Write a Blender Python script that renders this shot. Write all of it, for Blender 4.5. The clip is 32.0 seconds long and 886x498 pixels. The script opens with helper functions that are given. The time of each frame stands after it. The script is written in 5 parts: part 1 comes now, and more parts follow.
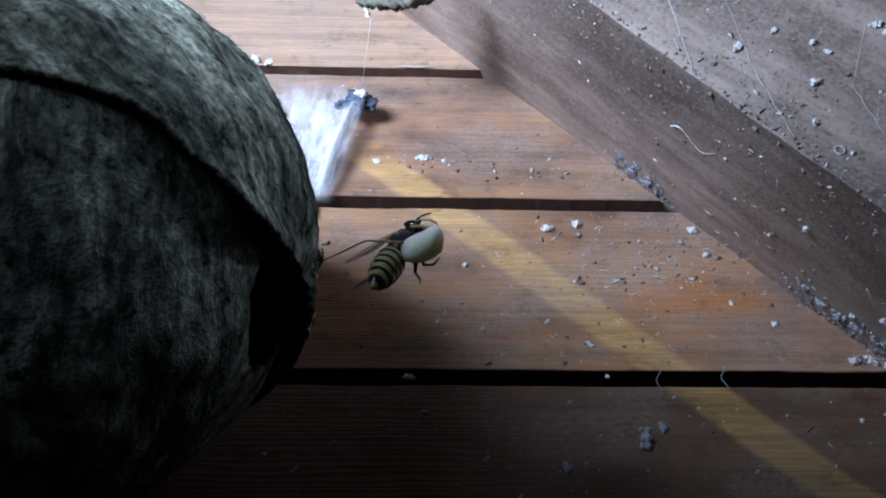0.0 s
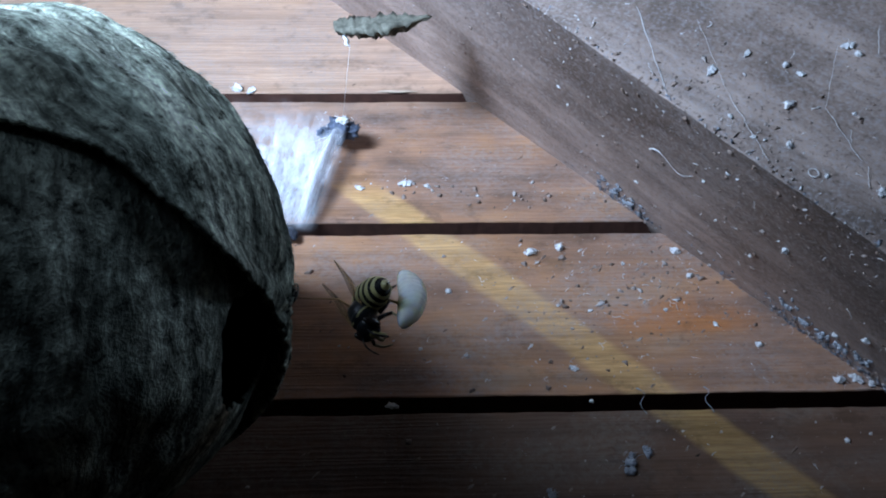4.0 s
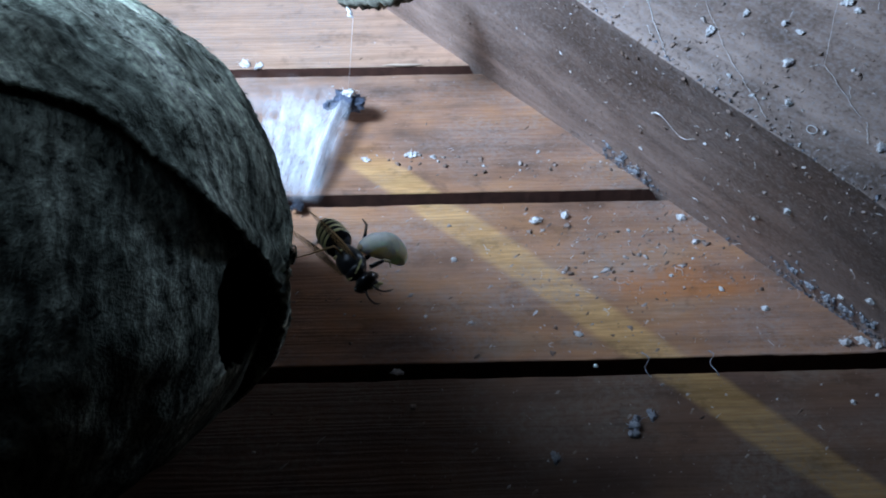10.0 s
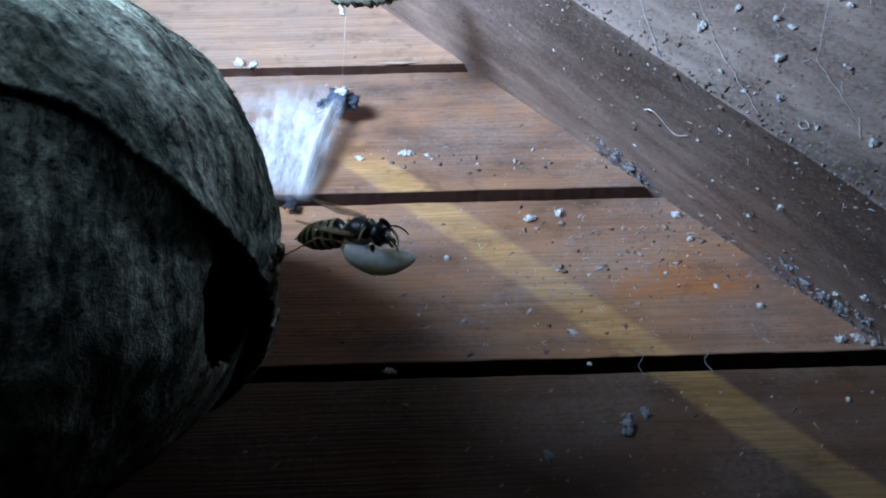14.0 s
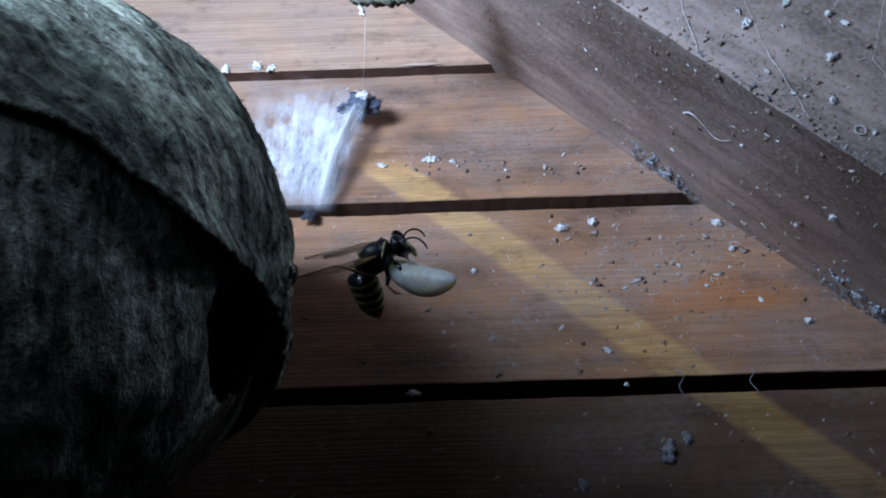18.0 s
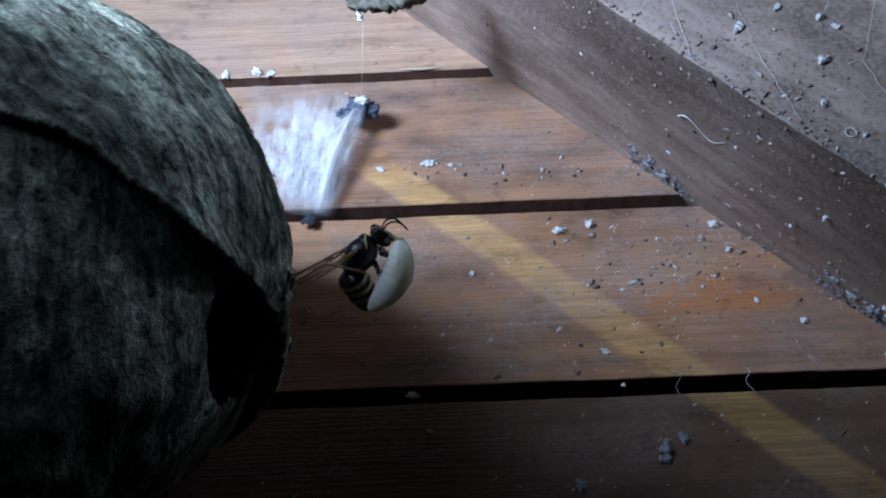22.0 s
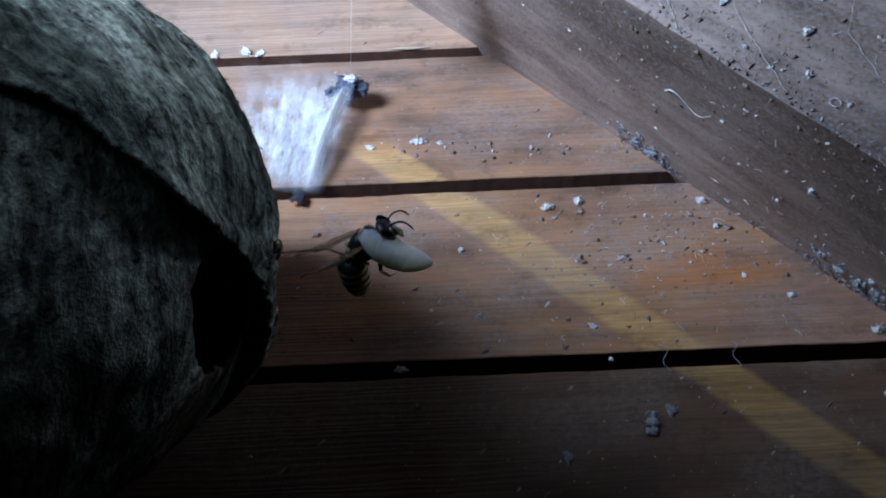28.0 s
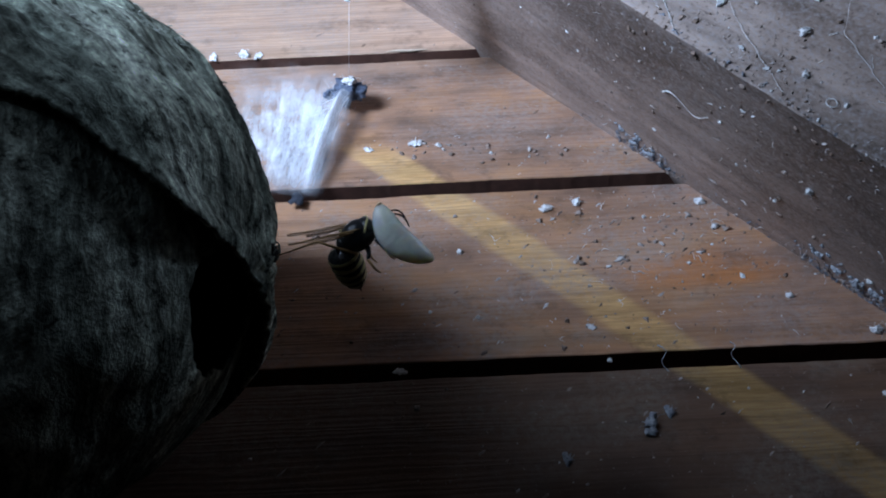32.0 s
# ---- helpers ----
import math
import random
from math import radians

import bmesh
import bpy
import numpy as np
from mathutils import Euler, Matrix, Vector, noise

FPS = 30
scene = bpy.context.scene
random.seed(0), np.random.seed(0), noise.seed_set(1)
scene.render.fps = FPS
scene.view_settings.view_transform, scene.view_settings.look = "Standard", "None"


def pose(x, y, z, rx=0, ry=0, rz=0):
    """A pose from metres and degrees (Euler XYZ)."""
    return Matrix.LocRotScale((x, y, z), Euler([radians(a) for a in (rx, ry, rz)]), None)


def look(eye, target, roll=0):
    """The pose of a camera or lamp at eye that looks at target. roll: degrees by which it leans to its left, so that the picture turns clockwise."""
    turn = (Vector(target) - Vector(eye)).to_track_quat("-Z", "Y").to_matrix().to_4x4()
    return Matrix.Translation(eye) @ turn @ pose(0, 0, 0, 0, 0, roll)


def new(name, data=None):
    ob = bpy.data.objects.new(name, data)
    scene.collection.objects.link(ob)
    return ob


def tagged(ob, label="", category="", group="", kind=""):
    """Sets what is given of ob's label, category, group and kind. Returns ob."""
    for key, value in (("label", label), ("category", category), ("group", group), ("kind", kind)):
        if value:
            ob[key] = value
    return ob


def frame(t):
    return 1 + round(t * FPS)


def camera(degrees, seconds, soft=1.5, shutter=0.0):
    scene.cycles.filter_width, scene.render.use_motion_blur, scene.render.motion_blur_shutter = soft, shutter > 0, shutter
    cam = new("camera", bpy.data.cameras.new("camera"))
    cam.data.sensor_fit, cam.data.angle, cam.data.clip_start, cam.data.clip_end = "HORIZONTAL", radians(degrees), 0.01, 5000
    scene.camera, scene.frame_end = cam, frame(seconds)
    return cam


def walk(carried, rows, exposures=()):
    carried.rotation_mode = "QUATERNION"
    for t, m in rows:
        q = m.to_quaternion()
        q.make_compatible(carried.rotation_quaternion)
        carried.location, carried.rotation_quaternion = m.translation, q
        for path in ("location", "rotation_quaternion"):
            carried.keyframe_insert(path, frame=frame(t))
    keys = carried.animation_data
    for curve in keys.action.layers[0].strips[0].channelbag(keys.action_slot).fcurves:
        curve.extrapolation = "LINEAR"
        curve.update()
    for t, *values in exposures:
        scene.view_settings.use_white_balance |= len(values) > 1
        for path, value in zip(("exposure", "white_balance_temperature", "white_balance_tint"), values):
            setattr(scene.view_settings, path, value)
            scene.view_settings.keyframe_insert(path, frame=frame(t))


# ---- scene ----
# Plan unit: one unit is 14 mm; the wall's boards are 3.6 units (50 mm) wide.
U, LIFT = 0.014, 2.0
cam = camera(45.1, 32.0, soft=2.0)
EXPOSURE = -0.14
# seconds, eye, target, roll (plan units)
ROWS = [
    (0.0, (-4.726, -11.709, -12.889), (-4.618, -10.301, -11.472), -2.4),
    (0.5, (-4.695, -11.771, -12.902), (-4.593, -10.368, -11.480), -2.5),
    (1.0, (-4.615, -11.765, -12.836), (-4.510, -10.365, -11.412), -2.7),
    (1.5, (-4.608, -11.811, -12.832), (-4.510, -10.407, -11.411), -2.7),
    (2.0, (-4.554, -11.855, -12.792), (-4.461, -10.458, -11.364), -2.9),
    (2.5, (-4.446, -11.833, -12.780), (-4.343, -10.435, -11.353), -3.2),
    (3.0, (-4.460, -11.848, -12.765), (-4.357, -10.454, -11.334), -3.3),
    (3.5, (-4.436, -11.853, -12.754), (-4.330, -10.462, -11.322), -3.5),
    (5.5, (-4.431, -11.959, -12.771), (-4.334, -10.568, -11.337), -3.6),
    (6.0, (-4.430, -11.946, -12.846), (-4.332, -10.553, -11.414), -3.2),
    (6.5, (-4.435, -11.901, -12.961), (-4.342, -10.493, -11.543), -2.9),
    (7.0, (-4.396, -11.893, -12.924), (-4.308, -10.475, -11.516), -3.1),
    (7.5, (-4.393, -11.907, -12.879), (-4.305, -10.495, -11.466), -3.3),
    (8.0, (-4.264, -11.801, -12.888), (-4.167, -10.385, -11.479), -3.5),
    (8.5, (-4.164, -11.820, -12.939), (-4.080, -10.416, -11.517), -3.6),
    (9.0, (-4.114, -11.793, -13.039), (-4.045, -10.388, -11.617), -3.3),
    (9.5, (-4.118, -11.734, -13.057), (-4.063, -10.323, -11.640), -2.8),
    (10.0, (-4.138, -11.710, -13.022), (-4.080, -10.303, -11.603), -2.9),
    (10.5, (-4.122, -11.744, -13.043), (-4.076, -10.336, -11.624), -2.5),
    (11.0, (-4.064, -11.706, -13.035), (-4.011, -10.298, -11.615), -2.7),
    (11.5, (-4.095, -11.756, -13.063), (-4.054, -10.352, -11.640), -2.7),
    (12.0, (-4.059, -11.704, -13.077), (-4.016, -10.295, -11.658), -2.7),
    (12.5, (-4.095, -11.769, -13.077), (-4.063, -10.358, -11.660), -2.5),
    (13.0, (-4.097, -11.802, -13.023), (-4.062, -10.393, -11.605), -2.6),
    (13.5, (-4.088, -11.735, -13.026), (-4.049, -10.326, -11.608), -2.7),
    (14.0, (-3.970, -11.637, -12.997), (-3.920, -10.230, -11.577), -2.9),
    (14.5, (-4.105, -11.491, -12.985), (-4.079, -10.085, -11.564), -2.0),
    (16.5, (-3.954, -11.208, -12.265), (-3.967, -9.794, -10.851), -1.4),
    (17.0, (-3.917, -11.207, -12.294), (-3.927, -9.793, -10.880), -1.4),
    (17.5, (-3.917, -11.214, -12.231), (-3.925, -9.805, -10.812), -1.7),
    (18.0, (-3.887, -11.194, -12.218), (-3.894, -9.783, -10.801), -1.7),
    (18.5, (-3.852, -11.188, -12.223), (-3.855, -9.777, -10.806), -1.9),
    (19.0, (-3.827, -11.219, -12.257), (-3.831, -9.805, -10.842), -1.8),
    (19.5, (-3.845, -11.213, -12.306), (-3.851, -9.799, -10.891), -1.8),
    (20.0, (-3.856, -11.272, -12.283), (-3.869, -9.855, -10.871), -1.9),
    (20.5, (-3.816, -11.236, -12.296), (-3.826, -9.819, -10.884), -1.8),
    (21.0, (-3.771, -11.208, -12.286), (-3.776, -9.796, -10.870), -2.0),
    (21.5, (-3.781, -11.286, -12.275), (-3.793, -9.877, -10.856), -1.9),
    (22.0, (-3.807, -11.311, -12.303), (-3.821, -9.902, -10.884), -1.9),
    (22.5, (-3.814, -11.310, -12.308), (-3.828, -9.900, -10.890), -2.0),
    (23.0, (-3.863, -11.266, -12.370), (-3.879, -9.855, -10.953), -1.9),
    (23.5, (-3.875, -11.322, -12.331), (-3.896, -9.912, -10.912), -1.7),
    (24.0, (-3.870, -11.332, -12.431), (-3.891, -9.920, -11.015), -1.8),
    (24.5, (-3.775, -11.240, -12.432), (-3.785, -9.832, -11.013), -2.0),
    (25.0, (-3.795, -11.278, -12.435), (-3.814, -9.869, -11.015), -1.8),
    (25.5, (-3.777, -11.211, -12.499), (-3.791, -9.792, -11.089), -1.9),
    (27.5, (-3.733, -11.228, -12.456), (-3.744, -9.811, -11.045), -2.1),
    (28.0, (-3.726, -11.181, -12.483), (-3.731, -9.760, -11.076), -2.3),
    (28.5, (-3.740, -11.186, -12.453), (-3.742, -9.763, -11.048), -2.5),
    (29.0, (-3.725, -11.176, -12.371), (-3.724, -9.756, -10.962), -2.6),
    (29.5, (-3.701, -11.147, -12.457), (-3.702, -9.725, -11.051), -2.4),
    (30.0, (-3.708, -11.191, -12.437), (-3.709, -9.771, -11.029), -2.5),
    (30.5, (-3.666, -11.134, -12.487), (-3.662, -9.710, -11.083), -2.5),
    (31.0, (-3.716, -11.193, -12.503), (-3.723, -9.772, -11.095), -2.3),
    (31.5, (-3.695, -11.165, -12.500), (-3.697, -9.746, -11.091), -2.5),
    (32.0, (-3.696, -11.197, -12.495), (-3.702, -9.778, -11.086), -2.5),
]


def W(x, y, z):
    """A place of the plan, in metres."""
    return Vector((x * U, y * U, z * U + LIFT))


walk(cam, [(t, look(W(*e), W(*a), r)) for t, e, a, r in ROWS],
     [(0.0, EXPOSURE + 0.12, 6800, 11), (1.0, EXPOSURE + 0.12, 6550, 10), (3.5, EXPOSURE + 0.1, 6400, 8), (6.0, EXPOSURE + 0.08, 6350, 6.5), (14.0, EXPOSURE + 0.02, 6350, 6.5), (17.0, EXPOSURE - 0.15, 6500, 10), (32.0, EXPOSURE - 0.18, 6500, 10)])

# ---- light ----
world = bpy.data.worlds.new("sky")
scene.world = world
world.use_nodes = True
sky = world.node_tree.nodes.new("ShaderNodeTexSky")
sky.sky_type, sky.sun_disc, sky.sun_elevation, sky.sun_rotation = "NISHITA", False, radians(6), radians(-60)
world.node_tree.links.new(sky.outputs[0], world.node_tree.nodes["Background"].inputs[0])
world.node_tree.nodes["Background"].inputs[1].default_value = 0.05

# Made-up openings in unseen walls, cut to hold the added lamps.
LAMP_OPENINGS = ((-21.0, -15.0), (-14.0, -9.0))  # openings of the west wall, far to near: from y, to y
LAMP_OPENING_Z = (-7.0, 0.5)
SIDE_LAMP_OPENING = (-10.0, -5.5, 3.0, 7.0)  # opening of the east wall
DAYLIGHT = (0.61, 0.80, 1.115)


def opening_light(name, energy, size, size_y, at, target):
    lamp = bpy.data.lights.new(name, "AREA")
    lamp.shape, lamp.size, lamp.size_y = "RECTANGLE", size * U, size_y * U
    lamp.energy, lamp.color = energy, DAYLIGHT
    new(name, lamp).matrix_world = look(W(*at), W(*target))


# added lamps: one in the west lights the boards from close by, one the nest from farther off; a small east one its
# flank
opening_light("added_lamp", 1.95, 5.0, 5.0, (-12.6, -12.0, -2.5), (-10.0, -10.4, 7.6))
opening_light("added_lamp", 0.06, 5.0, 5.0, (-12.6, -17.5, -4.2), (-7.0, -3.5, -4.0))
opening_light("added_lamp", 0.135, 3.0, 3.0, (8.7, -7.8, 5.0), (-5.5, -4.5, -3.0))


# ---- materials ----
def material(name):
    m = bpy.data.materials.new(name)
    m.use_nodes = True
    nt = m.node_tree
    return m, nt, nt.nodes["Principled BSDF"]


def node(nt, kind, **sets):
    n = nt.nodes.new("ShaderNode" + kind)
    for k, v in sets.items():
        if k.startswith("i_"):
            n.inputs[k[2:].replace("_", " ")].default_value = v
        else:
            setattr(n, k, v)
    return n


def wire(nt, a, b, out=0):
    nt.links.new(a.outputs[out] if hasattr(a, "outputs") else a, b)


def ramp(nt, source, stops, out=0):
    r = nt.nodes.new("ShaderNodeValToRGB")
    e = r.color_ramp.elements
    while len(e) < len(stops):
        e.new(0.5)
    for el, (p, c) in zip(e, stops):
        el.position = p
        el.color = (*c, 1) if len(c) == 3 else c
    wire(nt, source, r.inputs[0], out)
    return r


def grey(v):
    return (v, v, v)


def mixed(nt, fac, a, b, blend="MIX"):
    n = nt.nodes.new("ShaderNodeMix")
    n.data_type, n.blend_type = "RGBA", blend
    for value, socket in ((fac, n.inputs[0]), (a, n.inputs[6]), (b, n.inputs[7])):
        if isinstance(value, (int, float)):
            socket.default_value = value
        elif isinstance(value, tuple):
            socket.default_value = (*value, 1)
        else:
            wire(nt, value, socket)
    return n.outputs[2]


def stretched(nt, scale, coords="Object", offset=(0, 0, 0)):
    tc = nt.nodes.new("ShaderNodeTexCoord")
    mp = nt.nodes.new("ShaderNodeMapping")
    mp.inputs["Scale"].default_value = scale
    mp.inputs["Location"].default_value = offset
    wire(nt, tc.outputs[coords], mp.inputs[0])
    return mp


def noise_tex(nt, mapping, scale, detail=6, rough=0.6):
    n = node(nt, "TexNoise", i_Scale=scale, i_Detail=detail, i_Roughness=rough)
    wire(nt, mapping, n.inputs["Vector"])
    return n


def bumped(nt, bsdf, height, strength, distance):
    b = node(nt, "Bump", i_Strength=strength, i_Distance=distance)
    wire(nt, height, b.inputs["Height"])
    wire(nt, b, bsdf.inputs["Normal"])
    return b


def math_node(nt, op, a, b=0.0):
    n = nt.nodes.new("ShaderNodeMath")
    n.operation = op
    for value, socket in ((a, n.inputs[0]), (b, n.inputs[1])):
        if isinstance(value, (int, float)):
            socket.default_value = value
        else:
            wire(nt, value, socket)
    return n.outputs[0]


def plank_material():
    """Stained softwood with grain along x, a blotchy worn stain and one pale strip that was once covered."""
    m, nt, b = material("stained_board")
    geo = nt.nodes.new("ShaderNodeNewGeometry")
    info = nt.nodes.new("ShaderNodeObjectInfo")
    shift = nt.nodes.new("ShaderNodeVectorMath")
    shift.operation = "MULTIPLY_ADD"
    wire(nt, info.outputs["Random"], shift.inputs[0])
    shift.inputs[1].default_value = (3.0, 1.0, 7.0)
    wire(nt, geo.outputs["Position"], shift.inputs[2])

    def layer(scale, s, detail=6, rough=0.6):
        mp = nt.nodes.new("ShaderNodeMapping")
        mp.inputs["Scale"].default_value = scale
        wire(nt, shift.outputs[0], mp.inputs[0])
        return noise_tex(nt, mp, s, detail, rough)

    grain = layer((60, 200, 700), 2.2, 6, 0.65)
    rings = layer((7, 100, 130), 2.0, 3, 0.5)
    blotch = layer((22, 22, 34), 1.6, 5, 0.6)
    fine = layer((330, 330, 420), 2.4, 5, 0.75)
    speck = layer((300, 300, 300), 2.4, 3, 0.7)
    stain = layer((90, 90, 130), 1.3, 5, 0.7)
    patch = layer((30, 30, 45), 1.2, 4, 0.6)
    # close growth lines that run along the board, drawn out and bent by the wood
    bend = nt.nodes.new("ShaderNodeVectorMath")
    bend.operation = "MULTIPLY_ADD"
    wire(nt, rings.outputs[0], bend.inputs[0])
    bend.inputs[1].default_value = (0.0, 0.0, 0.006)
    wire(nt, shift.outputs[0], bend.inputs[2])
    lines = node(nt, "TexWave", wave_type="BANDS", bands_direction="Z", i_Scale=240, i_Distortion=1.6, i_Detail=3.0, i_Detail_Scale=0.6)
    wire(nt, bend.outputs[0], lines.inputs["Vector"])
    base = ramp(nt, blotch, [(0.34, (0.235, 0.142, 0.102)), (0.46, (0.395, 0.220, 0.142)), (0.56, (0.465, 0.242, 0.128)), (0.68, (0.45, 0.295, 0.205))])
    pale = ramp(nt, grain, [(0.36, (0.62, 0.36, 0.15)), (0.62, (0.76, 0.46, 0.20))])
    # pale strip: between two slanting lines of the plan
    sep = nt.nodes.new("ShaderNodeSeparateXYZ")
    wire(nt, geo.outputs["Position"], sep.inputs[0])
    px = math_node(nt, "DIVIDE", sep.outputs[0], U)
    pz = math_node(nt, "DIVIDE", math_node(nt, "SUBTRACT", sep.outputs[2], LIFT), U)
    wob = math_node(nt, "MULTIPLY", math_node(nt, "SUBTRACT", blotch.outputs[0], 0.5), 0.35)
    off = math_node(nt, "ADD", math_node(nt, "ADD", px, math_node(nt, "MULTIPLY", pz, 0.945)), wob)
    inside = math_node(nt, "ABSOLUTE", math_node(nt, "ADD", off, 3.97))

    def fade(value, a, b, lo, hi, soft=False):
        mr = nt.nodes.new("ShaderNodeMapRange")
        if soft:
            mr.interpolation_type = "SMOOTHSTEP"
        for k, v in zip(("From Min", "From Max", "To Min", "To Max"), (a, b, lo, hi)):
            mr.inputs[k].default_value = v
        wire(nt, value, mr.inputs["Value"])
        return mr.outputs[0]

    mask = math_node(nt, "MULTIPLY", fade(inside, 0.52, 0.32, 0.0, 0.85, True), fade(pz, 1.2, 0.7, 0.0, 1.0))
    col = mixed(nt, fade(pz, 3.0, 3.7, 0.0, 0.7), base.outputs[0], (0.62, 0.42, 0.31))
    # an orange resin stain on the middle board, and a darker lowest board
    ox = math_node(nt, "MULTIPLY", math_node(nt, "ADD", px, 0.15), 0.62)
    oz = math_node(nt, "MULTIPLY", math_node(nt, "ADD", pz, 2.0), 2.3)
    dist = math_node(nt, "ADD", math_node(nt, "MULTIPLY", ox, ox), math_node(nt, "MULTIPLY", oz, oz))
    dist = math_node(nt, "ADD", dist, math_node(nt, "MULTIPLY", math_node(nt, "SUBTRACT", patch.outputs[0], 0.5), 2.4))
    col = mixed(nt, fade(dist, 1.0, 0.0, 0.0, 0.8, True), col, (0.50, 0.19, 0.06))
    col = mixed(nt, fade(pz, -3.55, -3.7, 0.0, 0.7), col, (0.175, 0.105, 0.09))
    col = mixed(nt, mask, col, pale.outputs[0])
    g = ramp(nt, grain, [(0.36, (0.88, 0.85, 0.82)), (0.58, grey(1.06))])
    col = mixed(nt, 0.8, col, g.outputs[0], "MULTIPLY")
    l2 = ramp(nt, lines, [(0.1, (0.84, 0.78, 0.71)), (0.55, grey(1.05))])
    col = mixed(nt, fade(patch.outputs[0], 0.36, 0.6, 0.1, 0.7), col, l2.outputs[0], "MULTIPLY")
    r2 = ramp(nt, rings, [(0.38, grey(0.74)), (0.52, grey(1.0))])
    col = mixed(nt, 0.8, col, r2.outputs[0], "MULTIPLY")
    dark = ramp(nt, stain, [(0.34, grey(0.6)), (0.45, grey(1.0)), (0.56, grey(1.0)), (0.68, grey(1.15))])
    col = mixed(nt, 0.8, col, dark.outputs[0], "MULTIPLY")
    # a soft film of dust in patches, with fine grit in it
    film = math_node(nt, "MULTIPLY", ramp(nt, patch, [(0.40, grey(0.0)), (0.62, grey(1.0))]).outputs[0], ramp(nt, fine, [(0.40, grey(0.1)), (0.64, grey(0.6))]).outputs[0])
    col = mixed(nt, film, col, (0.38, 0.33, 0.315))
    dust = ramp(nt, speck, [(0.64, grey(0.0)), (0.74, grey(0.35))])
    col = mixed(nt, dust.outputs[0], col, (0.44, 0.40, 0.40))
    # lower boards darkened again: shade the lamps miss, put into the colour
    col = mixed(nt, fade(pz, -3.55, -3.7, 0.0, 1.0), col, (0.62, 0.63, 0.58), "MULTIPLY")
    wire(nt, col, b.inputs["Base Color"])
    rr = ramp(nt, blotch, [(0.3, grey(0.5)), (0.7, grey(0.7))])
    wire(nt, rr, b.inputs["Roughness"])
    h = mixed(nt, 0.4, mixed(nt, 0.35, grain.outputs[0], lines.outputs[0]), fine.outputs[0])
    b.inputs["Specular IOR Level"].default_value = 0.3
    bumped(nt, b, h, 0.42, 0.0007)
    return m


def beam_material():
    m, nt, b = material("weathered_rafter")
    mp = stretched(nt, (300, 90, 300))
    mp2 = stretched(nt, (40, 18, 40))
    mp3 = stretched(nt, (760, 560, 760))
    grain = noise_tex(nt, mp, 2.0, 5)
    blotch = noise_tex(nt, mp2, 1.5, 5)
    speck = noise_tex(nt, mp3, 2.0, 3, 0.65)
    base = ramp(nt, blotch, [(0.36, (0.176, 0.130, 0.108)), (0.5, (0.306, 0.228, 0.192)), (0.62, (0.44, 0.338, 0.292))])
    g = ramp(nt, grain, [(0.38, grey(0.72)), (0.6, grey(1.08))])
    col = mixed(nt, 0.5, base.outputs[0], g.outputs[0], "MULTIPLY")
    scuff = noise_tex(nt, stretched(nt, (150, 14, 150), offset=(2, 5, 1)), 1.6, 5, 0.65)
    col = mixed(nt, 0.7, col, ramp(nt, scuff, [(0.36, grey(0.66)), (0.52, grey(1.0)), (0.66, grey(1.22))]).outputs[0], "MULTIPLY")
    # painted shading: side pale towards the boards, dark and grimy at the front edge
    tc = nt.nodes.new("ShaderNodeTexCoord")
    sep = nt.nodes.new("ShaderNodeSeparateXYZ")
    wire(nt, tc.outputs["UV"], sep.inputs[0])
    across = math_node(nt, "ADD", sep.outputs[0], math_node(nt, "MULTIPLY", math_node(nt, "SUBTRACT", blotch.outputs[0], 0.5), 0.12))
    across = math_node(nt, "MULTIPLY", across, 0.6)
    side_shading = ramp(nt, across, [(0.0, grey(1.3)), (0.17, grey(1.12)), (0.30, grey(0.85)), (0.44, grey(0.6)), (0.60, grey(0.44)), (0.64, grey(0.88))])
    col = mixed(nt, 1.0, col, side_shading.outputs[0], "MULTIPLY")
    d = ramp(nt, speck, [(0.5, grey(0.0)), (0.64, grey(0.5))])
    col = mixed(nt, d.outputs[0], col, (0.36, 0.335, 0.345))
    col = mixed(nt, ramp(nt, speck, [(0.34, grey(0.6)), (0.42, grey(0.0))]).outputs[0], col, (0.07, 0.05, 0.045))
    wire(nt, col, b.inputs["Base Color"])
    rr = ramp(nt, blotch, [(0.3, grey(0.4)), (0.7, grey(0.6))])
    wire(nt, rr, b.inputs["Roughness"])
    bumped(nt, b, mixed(nt, 0.5, mixed(nt, 0.5, grain.outputs[0], scuff.outputs[0]), speck.outputs[0]), 0.5, 0.0006)
    return m


